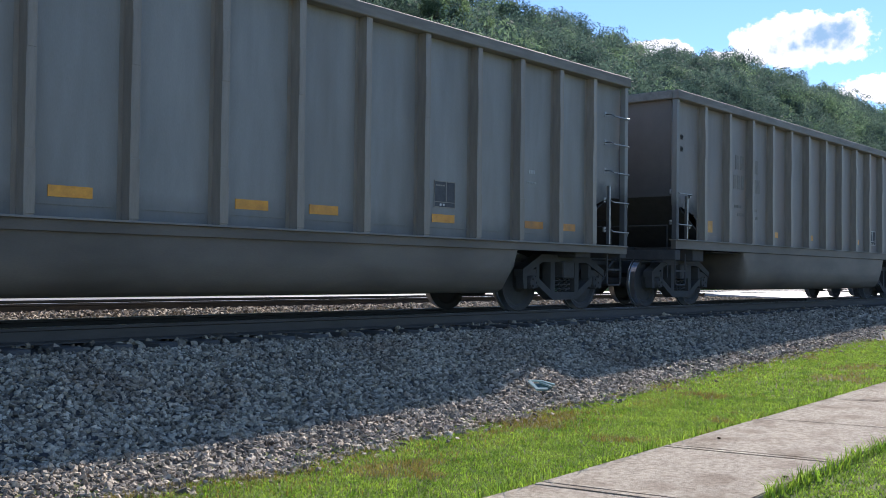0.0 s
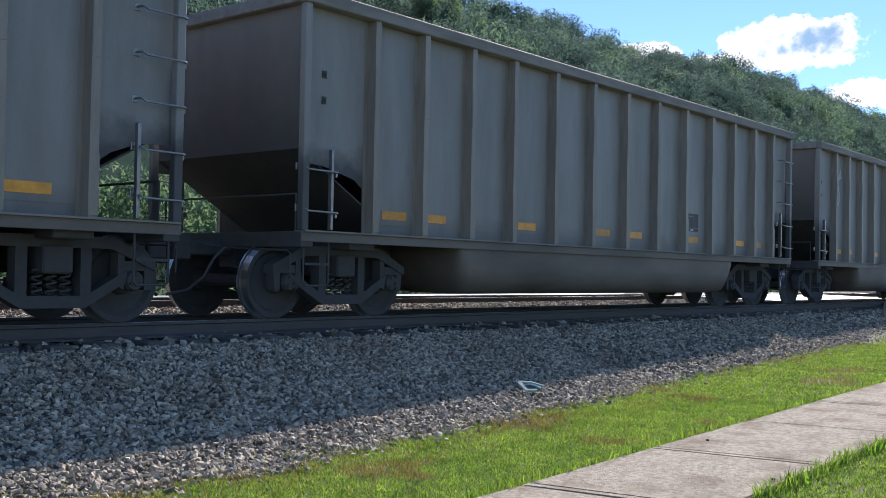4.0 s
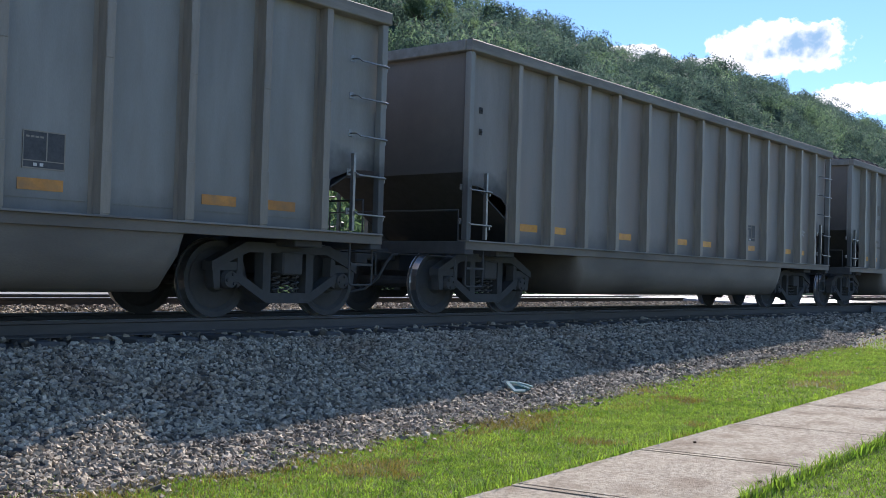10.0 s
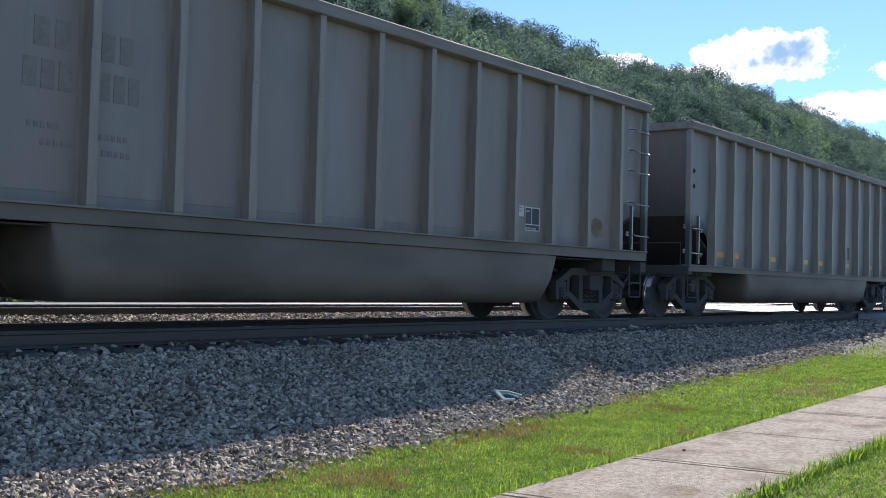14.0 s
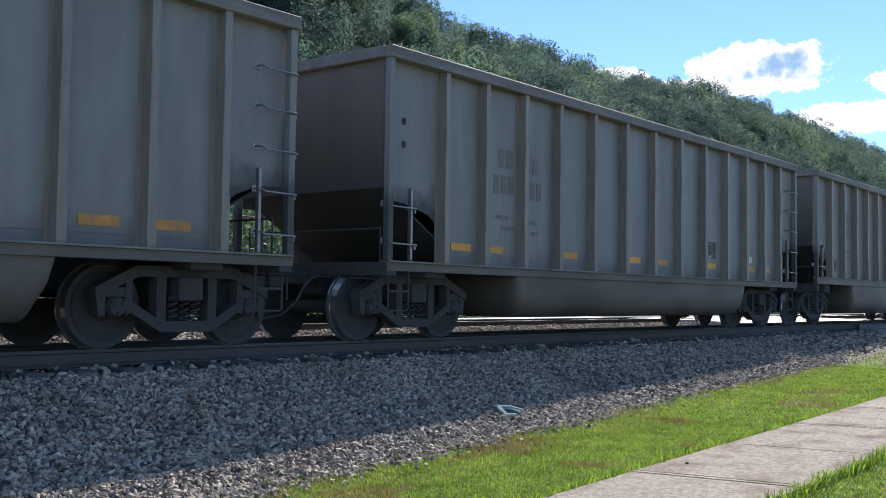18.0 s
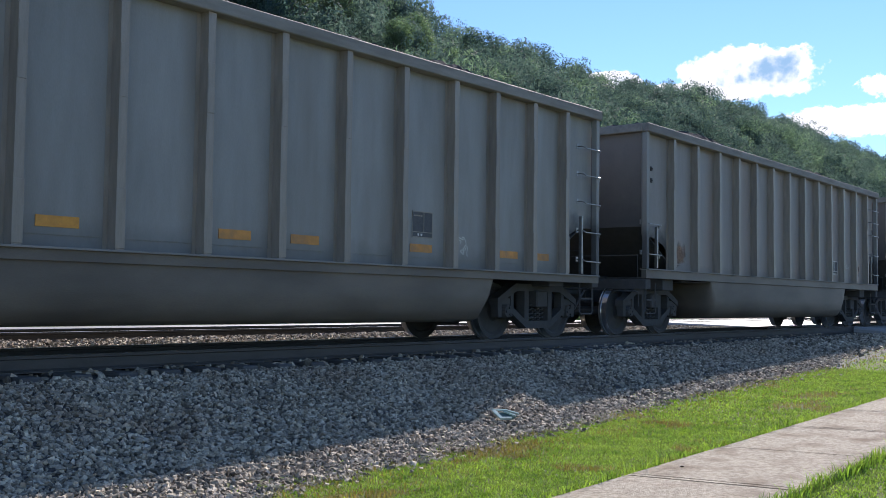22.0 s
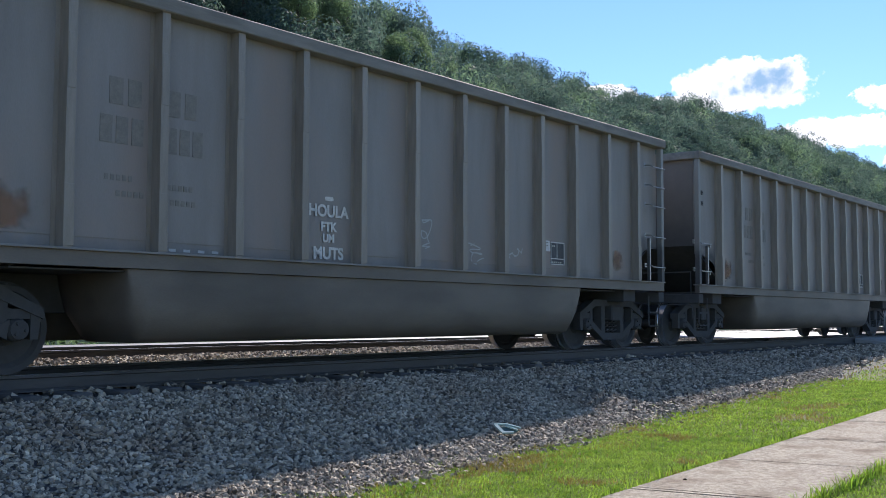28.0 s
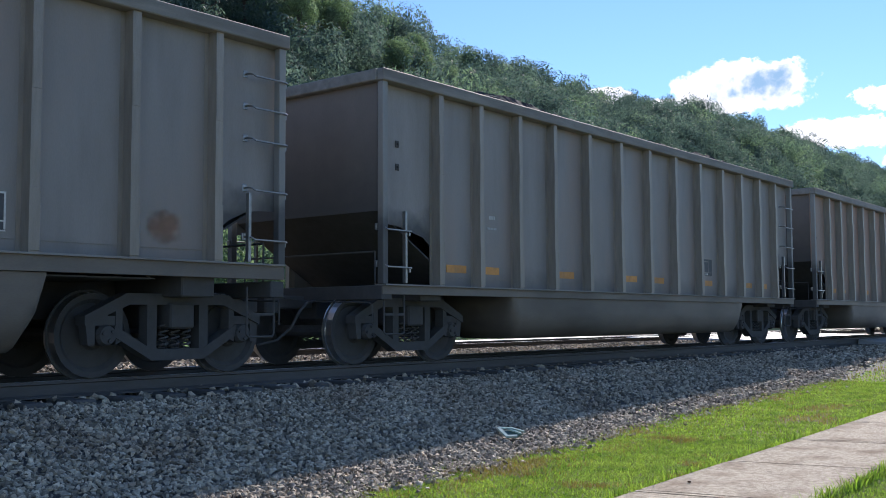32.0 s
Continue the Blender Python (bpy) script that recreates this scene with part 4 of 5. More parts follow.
def coal_load(seed, crest, level=0.62, taper=3.5):
    nx, nyy = 230, 29
    verts, faces = [], []
    for i in range(nx):
        for j in range(nyy):
            x = -7.15 + 14.3 * i / (nx - 1)
            y = -1.385 + 2.77 * j / (nyy - 1)
            e = 1 - (abs(y) / 1.42) ** 3
            hump = level + (1 - level) * cos(2 * pi * (x + 3.4) / 7.2) + 0.35 * noise.noise((x * 0.5, seed, 0))
            z = -0.22 + crest * e * (0.35 + 0.75 * hump) * min(1, (7.3 - abs(x)) / taper) + 0.09 * noise.noise((x * 4, y * 4, seed)) + 0.07 * noise.noise((x * 11.3, y * 9.1, seed))
            verts.append((x, y, z))
    for i in range(nx - 1):
        for j in range(nyy - 1):
            a = i * nyy + j
            faces.append((a, a + nyy, a + nyy + 1, a + 1))
    return mesh("load", verts, faces, COAL)


LOADS = [coal_load(1.0, 0.22), coal_load(2.0, 0.46), coal_load(3.0, 0.56, 0.88, 1.6)]


def truck(parent, x):
    t = part("truck", boxes((-0.16, 0.16, -1.15, 1.15, 0.52, 0.80), bevel=0.02), GRIME, parent)
    t.matrix_basis = pose(x, 0, 0)
    for s in (-1, 1):
        hook(M_FRAME, t, pose(0, 0.99 * s, 0), "side_frame")
        hook(M_SPRING, t, pose(0, 0.99 * s, 0), "spring")
        hook(M_WHEEL, t, pose(0.89 * s, 0, 0.457), "wheelset")
        part("brake_beam", boxes((s * 0.42 - 0.04, s * 0.42 + 0.04, -0.75, 0.75, 0.40, 0.46)), GRIME, t)
    return t


def gondola(paint, g):
    """A coal car; its origin is mid-length on the rail head, its near side at y = -FACE."""
    p = PAINT[paint]
    car = thing("coal_car", Matrix.Identity(4), "", "railway car", "coal cars of the train")
    for s in (-1, 1):
        edges = g.posts
        for a, b in zip(edges, edges[1:]):
            part("side_panel", boxes((a + 0.002, b - 0.002, s * SKIN - 0.006, s * SKIN + 0.006, g.sill, g.top - CHORD_H), (a + 0.11, b - 0.11, s * SKIN - 0.016, s * SKIN + 0.016, g.sill + 0.125, g.sill + 0.15)), p, car)
        for e in (-1, 1):
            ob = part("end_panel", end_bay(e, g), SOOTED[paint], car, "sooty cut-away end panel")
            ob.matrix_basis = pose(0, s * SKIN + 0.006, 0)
            hook(g.corner_data, car, pose(e * (HALF - 0.05), s * (FACE - 0.05), 0), "corner_post")
            hook(g.stile_data, car, pose(e * (HALF - 0.50), s * (FACE - 0.06), 0), "ladder_stile")
            # the side ladder stands at one end of each side; the other end has a low frame and bare bolt plates
            ladder = e * s < 0
            if not ladder:
                for z in (g.rungs[-2] - 0.1, g.rungs[-1] - 0.25):
                    hook(M_BOLT, car, pose(e * (HALF - 0.42), s * (SKIN + 0.006), z, 0, 0, 0 if s < 0 else 180), "bolt_plate")
            for z in g.rungs if ladder else g.rungs[:2]:
                hook(M_RUNG, car, pose(e * (HALF - 0.27), s * (FACE - 0.03), z, 0, 0, 0 if s < 0 else 180), "rung")
            hook(M_STEP, car, pose(e * (HALF - 0.30), s * (FACE - 0.08), 0), "step")
            hook(M_TREAD, car, pose(e * (HALF - 0.30), s * (FACE - 0.08), 0), "tread")
        for x in g.posts:
            hook(g.post_data, car, pose(x, s * SKIN, 0, 0, 0, 0 if s < 0 else 180), "side_post")
        part("top_chord", boxes((-HALF - 0.03, HALF + 0.03, min(s * (SKIN - 0.02), s * (FACE + 0.04)), max(s * (SKIN - 0.02), s * (FACE + 0.04)), g.top - CHORD_H, g.top), bevel=0.012), CHORD, car)
        part("side_sill", boxes((-HALF, HALF, s * (FACE - 0.06) - 0.05, s * (FACE - 0.06) + 0.05, g.sill_low, g.sill_high), bevel=0.003), TUB, car)
        part("sill_flange", boxes((-HALF + 0.02, HALF - 0.02, min(s * (SKIN - 0.02), s * (FACE + 0.03)), max(s * (SKIN - 0.02), s * (FACE + 0.03)), g.sill - 0.018, g.sill + 0.004), bevel=0.003), CHORD, car)
        y0, y1 = (-1.50, -0.12) if s < 0 else (0.12, 1.50)
        part("tub", tub_mesh(y0, y1), TUB, car)
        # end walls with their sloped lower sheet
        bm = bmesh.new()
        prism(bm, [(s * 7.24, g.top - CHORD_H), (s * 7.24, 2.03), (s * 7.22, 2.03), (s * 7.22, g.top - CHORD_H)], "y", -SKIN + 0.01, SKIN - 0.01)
        part("end_sheet", bm, DARKER_END, car, "end sheet that darkens downwards")
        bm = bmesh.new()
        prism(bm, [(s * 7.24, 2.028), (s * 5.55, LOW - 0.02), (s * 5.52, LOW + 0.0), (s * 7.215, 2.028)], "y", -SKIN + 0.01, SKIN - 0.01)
        part("slope_sheet", bm, GRIME, car, "dark sloped end sheet")
        part("end_chord", boxes((min(s * 7.19, s * 7.36), max(s * 7.19, s * 7.36), -FACE + 0.07, FACE - 0.07, g.top - CHORD_H + 0.002, g.top - 0.004), bevel=0.012), CHORD, car)
        part("end_sill", boxes((s * 7.2 - 0.1, s * 7.2 + 0.1, -FACE + 0.02, FACE - 0.02, LOW - 0.2, LOW - 0.014), bevel=0.01), GRIME, car)
        part("platform_rail", tube(bmesh.new(), [(s * 7.18, -1.3, LOW - 0.1), (s * 7.18, -1.3, 1.5), (s * 7.18, 1.3, 1.5), (s * 7.18, 1.3, LOW - 0.1)], 0.014, 6), GRIME, car)
        # shank and knuckle of the coupler
        bm = boxes((min(s * 7.1, s * 7.85), max(s * 7.1, s * 7.85), -0.09, 0.09, 0.76, 0.94), (min(s * 7.82, s * 8.07), max(s * 7.82, s * 8.07), -0.17, 0.12, 0.70, 1.0), bevel=0.02)
        part("coupler", bm, GRIME, car)
        part("air_hose", tube(bmesh.new(), [(s * 7.35, -0.35, 0.86), (s * 7.5, -0.36, 0.84), (s * 7.62, -0.34, 0.72), (s * 7.72, -0.28, 0.5), (s * 7.85, -0.15, 0.34), (s * 8.05, 0.0, 0.28)], 0.02, 8), RUBBER, car)
        part("uncoupling_lever", tube(bmesh.new(), [(s * 7.34, -1.4, 0.55), (s * 7.34, -1.4, 0.80), (s * 7.36, -1.36, 0.83), (s * 7.4, -0.3, 0.86), (s * 7.7, -0.12, 0.9)], 0.011, 6), GRIME, car)
        truck(car, s * 6.17)
    part("centre_sill", boxes((-7.15, 7.15, -0.17, 0.17, 0.62, g.sill_low + 0.06), bevel=0.01), GRIME, car)
    for e in (-1, 1):
        part("body_bolster", boxes((e * 6.17 - 0.22, e * 6.17 + 0.22, -1.42, 1.42, 0.86, g.sill_low + 0.05), bevel=0.015), GRIME, car)
    part("floor_sheet", boxes((-5.6, 5.6, -1.44, 1.44, LOW - 0.03, LOW - 0.015)), GRIME, car)
    part("air_reservoir", lathe(bmesh.new(), [(0.02, -0.5), (0.16, -0.46), (0.16, 0.46), (0.02, 0.5)], sides=14, centre=(-5.0, 0.9, 0.8)), GRIME, car)
    return car


PAINTS = ["grey", "grey", "brown", "grey", "grey", "grey", "brown", "grey", "brown", "grey", "brown", "grey", "grey", "grey", "brown", "grey", "brown", "brown", "rust", "brown", "brown", "brown", "brown", "rust", "brown", "rust"]
WHITE_BOX = (2, 6, 10, 14, 16, 17, 18, 19, 20, 21)
proto, CARS, BUILD = {}, [], {}
for i in range(26):
    g = FORMS["high" if i in WHITE_BOX else "low"]
    k = (PAINTS[i], i in WHITE_BOX)
    if k not in proto:
        proto[k] = gondola(PAINTS[i], g)
        car = proto[k]
    else:
        car = copy_thing(proto[k], Matrix.Identity(4))
    CARS.append(car)
    BUILD[car.name] = g
for i, car in enumerate(CARS):
    tagged(car, {"grey": "weathered grey ribbed coal car loaded with coal", "brown": "dusty brown ribbed coal car loaded with coal", "rust": "rust-streaked ribbed coal car loaded with coal"}[PAINTS[i]])
    hook(LOADS[2 if i in (9, 15, 16, 22) else 1 if i in (3, 8, 13, 7) else 0], car, pose(0, 0, BUILD[car.name].top), "load")


# ---- markings ----
def on_side(car, name, x0, x1, z0, z1, material, lift=0.008, label=""):
    """A thin painted or taped patch on the near side sheet."""
    y = -SKIN - 0.006
    me = boxes((x0, x1, y - lift, y - 0.001, z0, z1))
    return part(name, me, material, car, label)


def sill(car):
    return BUILD[car.name].sill


def bay(car, k):
    """Left and right inner edges of a bay of the near side; bay 1 lies between the first two posts."""
    posts = BUILD[car.name].posts
    return posts[k - 1] + 0.12, posts[k] - 0.12


def bars(car, name, x0, z0, w, h, n, gap, material, lift=0.006):
    """A row of plain bars in place of lettering."""
    y = -SKIN - 0.006
    bm = bmesh.new()
    for k in range(n):
        box(bm, x0 + k * (w + gap), x0 + k * (w + gap) + w, y - lift, y - 0.001, z0, z0 + h)
    return part(name, bm, material, car)


def data_box(car, k, dark):
    """The black lettered panel or the white-lined box low on the side."""
    a, b = bay(car, k)
    if dark:
        x0, x1, z0, z1 = a + 0.17, a + 0.60, sill(car) + 0.40, sill(car) + 0.76
        on_side(car, "data_panel", x0, x1, z0, z1, BLACK, 0.006, "black stencilled data panel")
        y = -SKIN - 0.006
        bm = boxes((x0, x1, y - 0.009, y - 0.004, z1 - 0.012, z1), (x0, x1, y - 0.009, y - 0.004, z0, z0 + 0.012), (x0, x0 + 0.010, y - 0.009, y - 0.004, z0 + 0.012, z1 - 0.012),
                   (x1 - 0.012, x1, y - 0.009, y - 0.004, z0 + 0.012, z1 - 0.012), (x0 + 0.235, x0 + 0.247, y - 0.009, y - 0.004, z0 + 0.08, z1 - 0.012), (x0 + 0.010, x1 - 0.012, y - 0.009, y - 0.004, z0 + 0.07, z0 + 0.08))
        part("panel_border", bm, POST, car, "thin worn grey border lines")
        bars(car, "lettering", x0 + 0.11, z0 + 0.025, 0.035, 0.03, 2, 0.03, WHITE, 0.009)
        bars(car, "lettering", x0 + 0.03, z1 - 0.07, 0.035, 0.018, 4, 0.012, POST, 0.009)
    else:
        x0, x1, z0, z1 = a + 0.28, a + 0.69, sill(car) + 0.19, sill(car) + 0.56
        on_side(car, "data_panel", x0, x1, z0, z1, BLACK, 0.005, "black data panel with a white border")
        y = -SKIN - 0.006
        bm = boxes((x0, x1, y - 0.009, y - 0.004, z1 - 0.018, z1), (x0, x1, y - 0.009, y - 0.004, z0, z0 + 0.014), (x0, x0 + 0.014, y - 0.009, y - 0.004, z0 + 0.018, z1 - 0.018),
                   (x1 - 0.018, x1, y - 0.009, y - 0.004, z0 + 0.018, z1 - 0.018), (x0 + 0.18, x0 + 0.194, y - 0.009, y - 0.004, z0 + 0.10, z1 - 0.018), (x0 + 0.018, x1 - 0.018, y - 0.009, y - 0.004, z0 + 0.09, z0 + 0.104))
        part("panel_border", bm, WHITE, car)
        on_side(car, "label_plate", a + 0.01, a + 0.26, sill(car) + 0.40, sill(car) + 0.57, WHITE, 0.006, "small white notice plate")
        bars(car, "lettering", a + 0.03, sill(car) + 0.53, 0.05, 0.016, 3, 0.012, FADED, 0.008)
        bars(car, "lettering", a + 0.05, sill(car) + 0.485, 0.04, 0.016, 3, 0.012, FADED, 0.008)
        bars(car, "lettering", x0 + 0.03, z0 + 0.025, 0.04, 0.025, 5, 0.02, PATCH, 0.008)
        bars(car, "lettering", x0 + 0.05, z1 - 0.08, 0.03, 0.025, 2, 0.015, PATCH, 0.008)


def lettering(car):
    """Faded car markings either side of the third post, as plain bars."""
    b2, a3 = bay(car, 2)[1], bay(car, 3)[0]
    z = sill(car)
    bars(car, "lettering", b2 - 0.46, z + 1.50, 0.16, 0.28, 2, 0.06, FADED)
    bars(car, "lettering", a3 + 0.02, z + 1.47, 0.15, 0.28, 2, 0.06, FADED)
    bars(car, "lettering", b2 - 0.56, z + 1.10, 0.14, 0.28, 3, 0.045, FADED)
    bars(car, "lettering", a3 + 0.0, z + 1.07, 0.13, 0.28, 3, 0.04, FADED)
    for row, x0 in ((0.72, b2 - 0.5), (0.56, b2 - 0.36), (0.68, a3 + 0.02), (0.52, a3 + 0.06)):
        bars(car, "lettering", x0, z + row, 0.045, 0.06, 5, 0.025, FADED)


def blot(car, k, z0, z1, x0, x1, material, seed, name="paint_patch", label="light grey rolled-on paint patch"):
    """A patch with a ragged edge."""
    r = np.random.default_rng(seed)
    a, b = bay(car, k)
    y = -SKIN - 0.006
    cx, cz, rx, rz = a + (x0 + x1) / 2, sill(car) + (z0 + z1) / 2, (x1 - x0) / 2, (z1 - z0) / 2
    pts = []
    for j in range(36):
        t = 2 * pi * j / 36
        c, d = cos(t), sin(t)
        m = 1 / max(abs(c), abs(d)) ** 0.75 * r.uniform(0.86, 1.04)
        pts.append((cx + rx * c * m, cz + rz * d * m))
    bm = bmesh.new()
    prism(bm, pts, "y", y - 0.005, y - 0.001)
    return part(name, bm, material, car, label)


def ribbon(bm, pts, w, y):
    """A painted stroke: a flat band along points (x, z)."""
    left, right = [], []
    for j, p in enumerate(pts):
        q0, q1 = pts[max(j - 1, 0)], pts[min(j + 1, len(pts) - 1)]
        d = Vector((q1[0] - q0[0], q1[1] - q0[1]))
        d = d.normalized() if d.length else Vector((1, 0))
        left.append((p[0] - d.y * w / 2, p[1] + d.x * w / 2))
        right.append((p[0] + d.y * w / 2, p[1] - d.x * w / 2))
    va = [bm.verts.new((x, y - 0.006, z)) for x, z in left]
    vb = [bm.verts.new((x, y - 0.006, z)) for x, z in right]
    for j in range(len(pts) - 1):
        bm.faces.new((va[j], vb[j], vb[j + 1], va[j + 1]))


def scrawl(car, k, x0, z0, w, h, rows, per_row, seed, material=WHITE, thick=0.022):
    """An illegible sprayed tag: one winding stroke that runs through its rows."""
    r = np.random.default_rng(seed)
    a, _ = bay(car, k)
    y = -SKIN - 0.006
    bm = bmesh.new()
    curve = []
    for i in range(rows):
        for j in range(per_row):
            cx = a + x0 + w * (j + 0.5) / per_row
            cz = sill(car) + z0 + h * (rows - i - 0.5) / rows
            rw, rh = w / per_row * 0.95, h / rows * 0.62
            p = [(cx + r.uniform(-rw, rw), cz + r.uniform(-rh, rh)) for _ in range(4)]
            if curve:
                p[0] = curve.pop()
            for n in range(13):
                t = n / 12
                c = [(1 - t) ** 3, 3 * t * (1 - t) ** 2, 3 * t * t * (1 - t), t ** 3]
                curve.append((sum(c[m] * p[m][0] for m in range(4)), sum(c[m] * p[m][1] for m in range(4))))
    ribbon(bm, curve, thick, y)
    return part("graffiti", bm, material, car, "white sprayed scrawl")


def words(car, name, lines, x, z, size, step, material, y, label, bold=0.0):
    """Lettering in the built-in font, standing on the near side."""
    for n, line in enumerate(lines):
        cu = bpy.data.curves.new("text", "FONT")
        cu.body, cu.size, cu.align_x, cu.offset, cu.extrude = line, size, "CENTER", bold, 0.001
        tmp = bpy.data.objects.new("text", cu)
        me = bpy.data.meshes.new_from_object(tmp)
        bpy.data.objects.remove(tmp)
        bpy.data.curves.remove(cu)
        me.materials.append(material)
        me.transform(pose(x, y, z - n * step, 90, 0, 0))
        part(name, me, material, car, label)


RUSTY = surf("orange rust bloom", (0.31, 0.175, 0.105), (0.38, 0.225, 0.145), 5.0, 0.8, 0, 0.2, stain=(0.24, 0.15, 0.10), stain_scale=4, stain_amount=0.5)
DULL = surf("worn yellow tape", (0.50, 0.22, 0.05), (0.66, 0.30, 0.07), 8.0, 0.6, 0, 0.05, stain=(0.20, 0.14, 0.09), stain_scale=5, stain_amount=0.6, vary=0.15)
CHALK = surf("faint chalky paint", (0.42, 0.41, 0.39), (0.56, 0.55, 0.52), 12.0, 0.7, 0, 0.05)
PALE = surf("pale worn patch", (0.36, 0.34, 0.30), (0.46, 0.435, 0.385), 3.0, 0.7, 0, 0.1, stain=(0.2, 0.12, 0.07), stain_scale=3)


def faded_edge(m, most):
    """Lets a stain thin out unevenly towards its rim."""
    t = m.node_tree
    n, link = t.nodes, t.links.new
    co = n.new("ShaderNodeTexCoord")
    mp = n.new("ShaderNodeMapping")
    mp.inputs["Location"].default_value, mp.inputs["Scale"].default_value = (-1, 0, -1), (2, 0, 2)
    link(co.outputs["Generated"], mp.inputs["Vector"])
    far = n.new("ShaderNodeVectorMath")
    far.operation = "LENGTH"
    link(mp.outputs[0], far.inputs[0])
    nz = n.new("ShaderNodeTexNoise")
    nz.inputs["Scale"].default_value, nz.inputs["Detail"].default_value = 5.0, 6
    link(co.outputs["Object"], nz.inputs["Vector"])
    ad = n.new("ShaderNodeMath")
    ad.operation = "MULTIPLY_ADD"
    link(nz.outputs["Fac"], ad.inputs[0])
    ad.inputs[1].default_value = 1.3
    link(far.outputs["Value"], ad.inputs[2])
    mr = n.new("ShaderNodeMapRange")
    mr.interpolation_type = "SMOOTHSTEP"
    mr.inputs["From Min"].default_value, mr.inputs["From Max"].default_value = 0.8, 1.5
    mr.inputs["To Min"].default_value, mr.inputs["To Max"].default_value = most, 0.0
    link(ad.outputs[0], mr.inputs["Value"])
    mx = n.new("ShaderNodeMixShader")
    link(mr.outputs[0], mx.inputs[0])
    link(n.new("ShaderNodeBsdfTransparent").outputs[0], mx.inputs[1])
    link(n["Principled BSDF"].outputs[0], mx.inputs[2])
    link(mx.outputs[0], n["Material Output"].inputs["Surface"])


faded_edge(RUSTY, 0.55)
faded_edge(PALE, 0.9)
ALL = (1, 2, 4, 6, 7, 9, 11, 12)
# car: bays with bright tape, bays with worn tape
TAPE = {0: (ALL, ()), 1: (ALL[:6], (11, 12)), 3: (ALL, ()), 4: (ALL, ()), 5: (ALL[:4], ALL[4:]), 7: ((1,), (2, 6, 7, 9, 11, 12)), 8: (ALL, ()), 9: ((1, 2, 4, 6, 7), (9, 11, 12)), 11: (ALL, ()),
        12: ((1, 2, 4), (6, 7, 9, 11, 12)), 13: (ALL, ()), 15: ((4,), (1, 2, 6, 7, 9, 11, 12)), 22: ((), ALL), 23: ((), ALL), 24: ((), ALL), 25: (ALL, ())}
for i, car in enumerate(CARS):
    bright, worn = TAPE.get(i, ((), ()))
    for k in sorted(bright + worn):
        a, b = bay(car, k)
        x = a + (0.0 if k in (2, 12) else 0.13)
        on_side(car, "reflector", x, x + 0.46, sill(car) + 0.20, sill(car) + 0.31, YELLOW if k in bright else DULL)
    data_box(car, 10 if i in WHITE_BOX else 9, i not in WHITE_BOX)
    if i in (2, 3, 7, 9, 10, 12, 13, 14, 15, 17, 19, 20, 21):
        lettering(car)
    if i in (3, 12):
        bars(car, "lettering", bay(car, 1)[0] + 0.14, sill(car) + 1.0, 0.05, 0.06, 3, 0.03, CHALK)

c = CARS
for k in (1, 4, 6, 9, 12):
    on_side(c[2], "reflector", bay(c[2], k)[0] + 0.03, bay(c[2], k)[0] + 0.42, sill(c[2]) + 0.18, sill(c[2]) + (0.40 if k in (1, 12) else 0.30), YELLOW)
scrawl(c[3], 4, 0.02, 0.34, 0.48, 0.26, 2, 8, 31, WHITE, 0.012)
scrawl(c[5], 1, 0.1, 0.9, 0.35, 1.5, 4, 1, 51, CHALK, 0.05)
blot(c[6], 1, 0.22, 1.22, 0.0, 0.74, PATCH, 61)
on_side(c[6], "reflector", bay(c[6], 1)[0] + 0.0, bay(c[6], 1)[0] + 0.42, sill(c[6]) + 0.18, sill(c[6]) + 0.42, YELLOW, 0.011)
scrawl(c[6], 7, 0.0, 0.22, 0.72, 0.98, 4, 5, 62, WHITE, 0.032)
scrawl(c[6], 8, -0.02, 0.45, 0.62, 0.62, 2, 6, 63, WHITE, 0.03)
scrawl(c[6], 11, 0.1, 0.55, 0.5, 0.45, 2, 7, 65, CHALK, 0.014)
scrawl(c[6], 12, 0.05, 0.5, 0.7, 0.22, 1, 6, 64, CHALK)
on_side(c[6], "reflector", bay(c[6], 12)[0] + 0.2, bay(c[6], 12)[0] + 0.6, sill(c[6]) + 0.2, sill(c[6]) + 0.38, DULL)
for k, x0, x1 in ((0, -3.0, -2.3), (1, -1.8, -0.35), (2, -0.05, 1.35)):
    part("stencil_panel", boxes((x0, x1, -1.512, -1.503, 0.72, 0.985)), TAN, c[6], "tan stencil panel on the tub")
words(c[6], "stencil", ("RADIANT HEAT ONLY", "MAX ALUMINUM", "TEMP 250\u00b0 F"), -1.08, 0.915, 0.088, 0.085, FADED, -1.515, "dark stencilled warning")
for n, (k, z0, z1, x0, x1) in enumerate(((4, 0.58, 0.98, 0.02, 0.52), (5, 0.56, 0.95, 0.05, 0.5), (8, 0.62, 1.06, 0.02, 0.62), (11, 0.62, 1.02, 0.02, 0.45))):
    blot(c[9], k, z0, z1, x0, x1, PATCH, 90 + n)
scrawl(c[9], 10, 0.1, 0.2, 0.15, 0.25, 1, 2, 95)
for i in (10, 14, 16, 19, 20, 21):
    blot(c[i], 1, 0.04, 0.62, -0.1, 0.8, RUSTY, 100 + i, "rust_patch", "orange rust bloom low on the side")
    blot(c[i], 12, 0.10, 0.58, 0.0, 0.62, RUSTY, 140 + i, "rust_patch", "orange rust bloom low on the side")
scrawl(c[11], 12, 0.02, 0.56, 0.44, 0.26, 1, 8, 111, WHITE, 0.013)
scrawl(c[11], 12, 0.1, 0.42, 0.3, 0.12, 1, 4, 112, CHALK, 0.012)
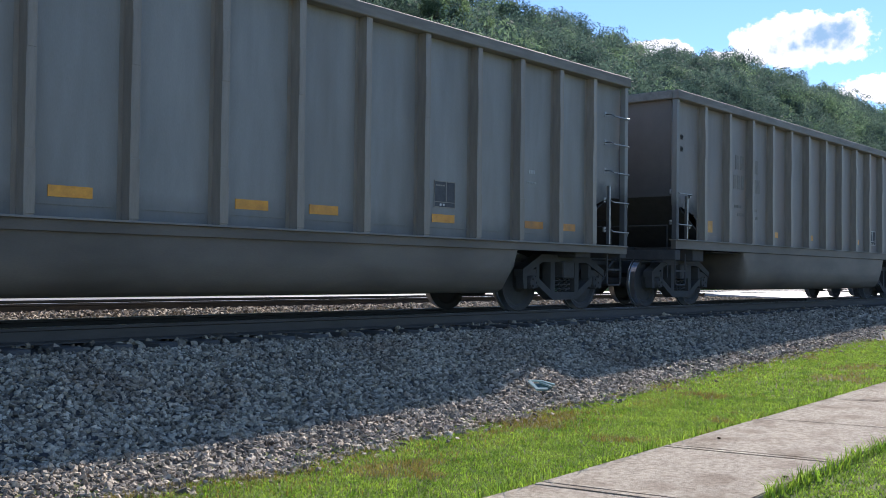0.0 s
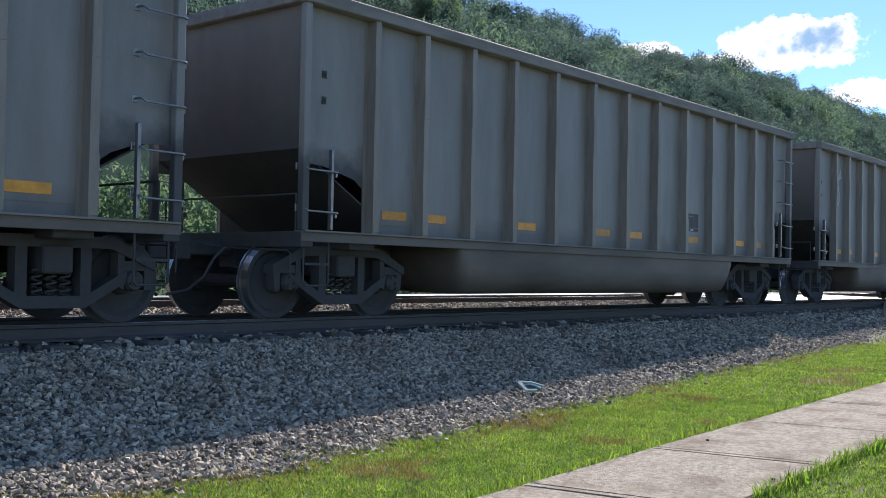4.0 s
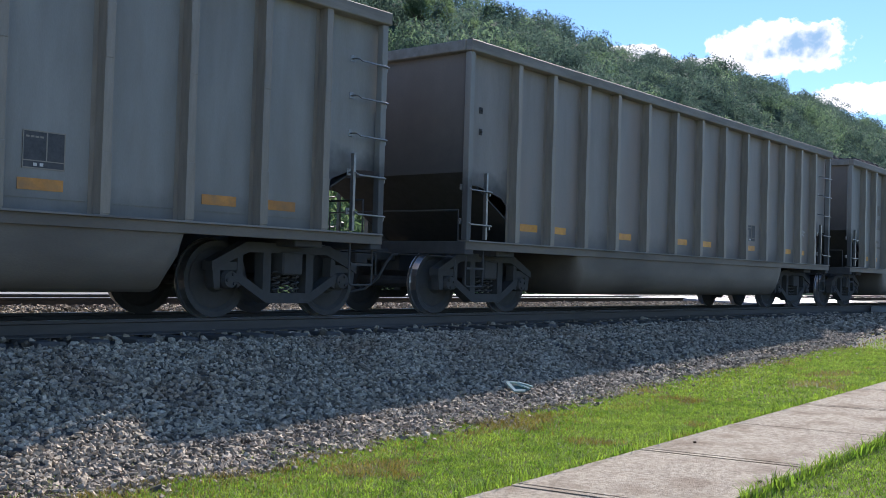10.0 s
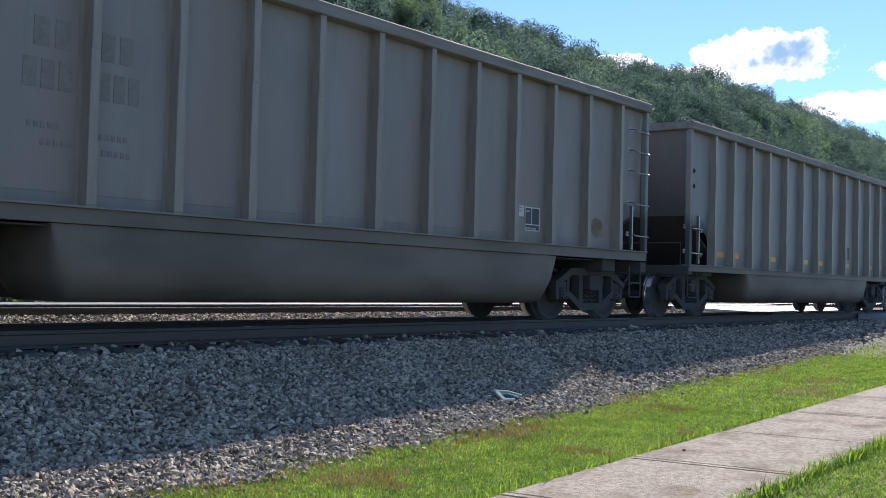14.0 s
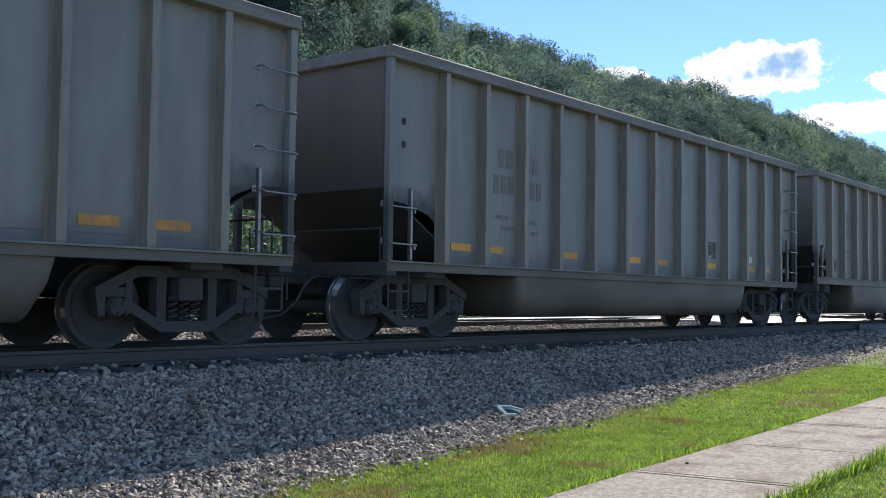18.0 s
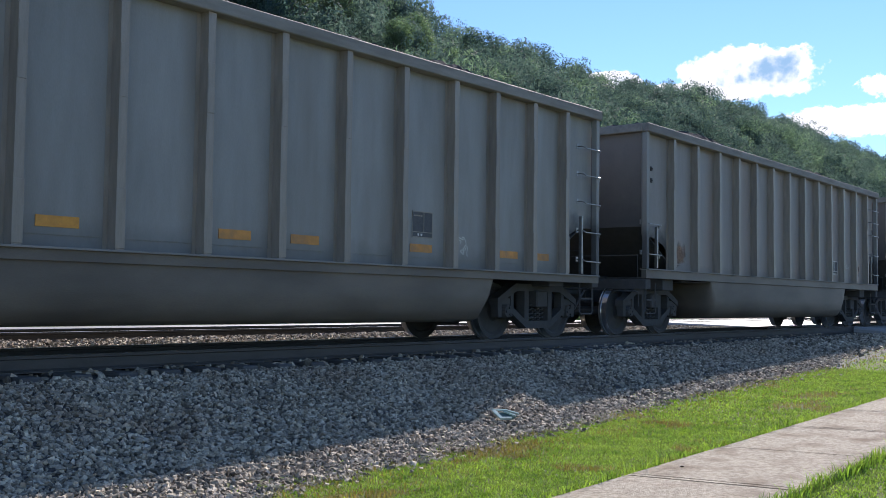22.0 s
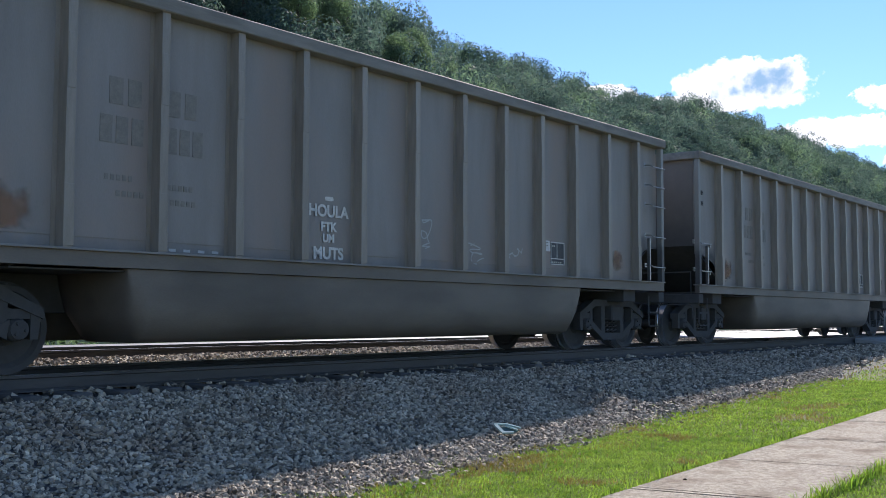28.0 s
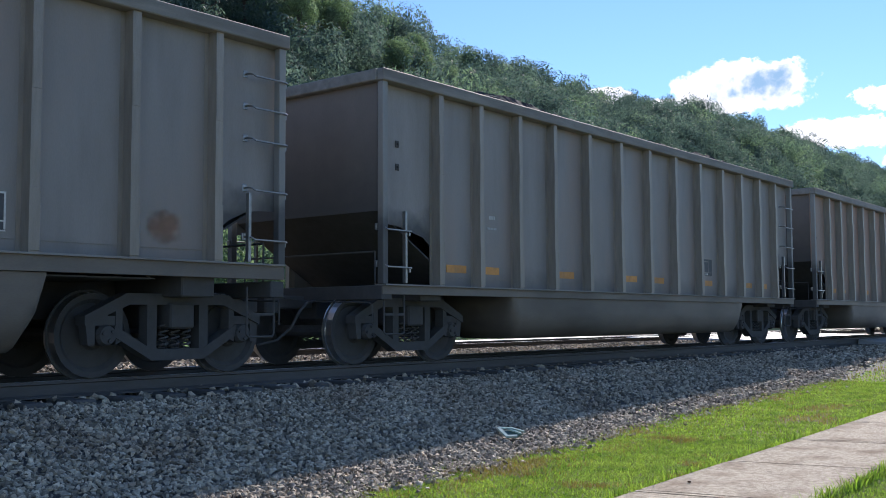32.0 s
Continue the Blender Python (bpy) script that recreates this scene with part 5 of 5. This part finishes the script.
on_side(c[13], "red_tape", bay(c[13], 1)[0] - 0.06, bay(c[13], 1)[0] + 0.045, sill(c[13]) + 0.19, sill(c[13]) + 0.30, surf("faded red tape", (0.35, 0.05, 0.03), (0.5, 0.1, 0.06), 9.0), 0.008)
on_side(c[13], "label_plate", bay(c[13], 11)[0] + 0.12, bay(c[13], 11)[0] + 0.42, sill(c[13]) + 0.38, sill(c[13]) + 0.52, WHITE, 0.008, "small white notice plate")
on_side(c[14], "reflector", bay(c[14], 9)[0] + 0.1, bay(c[14], 9)[0] + 0.5, sill(c[14]) + 0.2, sill(c[14]) + 0.3, YELLOW)
scrawl(c[15], 10, 0.1, 0.2, 0.3, 0.25, 2, 3, 151, WHITE, 0.014)
scrawl(c[16], 11, 0.0, 0.38, 0.7, 0.16, 1, 9, 161, CHALK, 0.013)
scrawl(c[8], 12, 0.05, 0.62, 0.42, 0.22, 2, 8, 81, CHALK, 0.014)
for i, k in ((1, 11), (20, 11), (22, 2)):
    bars(c[i], "lettering", bay(c[i], k)[0] + 0.22, sill(c[i]) + 1.02, 0.035, 0.055, 3, 0.02, CHALK)
    bars(c[i], "lettering", bay(c[i], k)[0] + 0.18, sill(c[i]) + 0.87, 0.025, 0.03, 6, 0.014, CHALK)
blot(c[17], 1, 0.02, 1.0, -0.1, 0.8, PALE, 171)
blot(c[17], 2, 0.3, 1.2, 0.2, 0.85, PALE, 172)
blot(c[17], 4, 0.05, 1.3, -0.12, 0.85, PALE, 173)
on_side(c[17], "reflector", bay(c[17], 4)[0] + 0.18, bay(c[17], 4)[0] + 0.48, sill(c[17]) + 0.22, sill(c[17]) + 0.29, TAN, 0.009)
blot(c[17], 11, 0.12, 0.55, 0.0, 0.6, PALE, 174)
blot(c[18], 12, 0.3, 1.2, -0.1, 0.8, PALE, 181)
blot(c[18], 12, 0.1, 0.5, 0.1, 0.75, RUSTY, 182, "rust_patch", "orange rust bloom low on the side")
blot(c[14], 11, 0.08, 0.75, 0.0, 0.75, PALE, 141)
blot(c[21], 2, 0.05, 1.0, -0.05, 0.75, PALE, 211)
on_side(c[21], "reflector", bay(c[21], 4)[0] + 0.05, bay(c[21], 4)[0] + 0.45, sill(c[21]) + 0.2, sill(c[21]) + 0.3, YELLOW)
SIDE_Y = -SKIN - 0.019
mid = sum(bay(c[19], 5)) / 2
for line, z, size in (("HOULA", 1.825, 0.20), ("FTK", 1.645, 0.155), ("UM", 1.51, 0.135), ("MUTS", 1.30, 0.205)):
    words(c[19], "graffiti", (line,), mid, z, size, 0.2, WHITE, SIDE_Y, "white sprayed letters", 0.007)
blot(c[19], 5, 0.775, 0.83, 0.33, 0.48, WHITE, 194, "graffiti", "white sprayed blob")
scrawl(c[19], 7, 0.1, 0.2, 0.25, 0.5, 3, 2, 191, CHALK, 0.016)
scrawl(c[19], 8, 0.1, 0.1, 0.4, 0.35, 3, 2, 192, CHALK, 0.016)
scrawl(c[19], 9, 0.1, 0.2, 0.4, 0.2, 1, 5, 193, CHALK, 0.016)
bars(c[19], "paint_chip", bay(c[19], 3)[0] + 0.05, sill(c[19]) + 0.03, 0.09, 0.03, 4, 0.10, CHALK)


# ---- motion of the train and the clouds ----
def travelled(t):
    """Metres run since the start: a nearly even speed that wavers a little."""
    return 10.2028 * t + 0.003626 * t * t - (0.0209 - 0.014525 * t + 1.7575e-3 * t ** 2 - 3.9002e-5 * t ** 3 - 3.7375e-7 * t ** 4)


# how far the play in the couplers has let each car run off the even spacing
SLACK = [0.0, 0.02, 0.12, -0.12, -0.07, 0.04, -0.07, -0.16, -0.06, -0.04, -0.26, -0.12, 0.0, 0.03, -0.13, -0.03, 0.09, -0.20, -0.10, 0.12, 0.06, 0.04, 0.12, 0.1, 0.1, 0.1]


def front(i, t):
    """Where the leading corner of a car is, in metres along the track."""
    return 16.5356 + (i - 2) * PERIOD + SLACK[i] - travelled(t)


def car_pose(i, t):
    s = front(i, t) + HALF
    x, y, a = track(s)
    return pose(x, y, RAIL_Z, 0, 0, math.degrees(a))


def motions():
    times = [0.0, 1.0, 2.0] + [2.0 * k for k in range(2, 17)]
    for i, car in enumerate(CARS):
        walk(car, [(t, car_pose(i, t)) for t in times])
    for i, car in enumerate(CARS):
        turning = [t for t in [k / 15 for k in range(481)] if -3.0 < front(i, t) + PERIOD and front(i, t) < 42.0]
        for ob in car.children_recursive:
            if not ob.name.startswith("wheelset"):
                continue
            x, z = ob.location.x, ob.location.z
            rows = []
            for t in turning or [0.0]:
                turn = -math.degrees((travelled(t) - travelled(turning[0] if turning else 0.0)) / 0.457)
                rows.append((t, pose(x, 0, z, 0, turn, 0)))
            if rows[0][0] > 0:
                rows.insert(0, (0.0, rows[0][1]))
            if rows[-1][0] < 32.0:
                rows.append((32.0, rows[-1][1]))
            walk(ob, rows)
    for ob in CLOUDS:
        m = ob.matrix_basis.copy()
        # drift a little to the camera's left, centred on the middle of the clip
        side = Vector((-m.translation.y, m.translation.x, 0)).normalized()
        rows = []
        for t in (0.0, 16.0, 32.0):
            w = m.copy()
            w.translation = m.translation + side * (t - 22.0) * 1.55
            rows.append((t, w))
        walk(ob, rows)


motions()
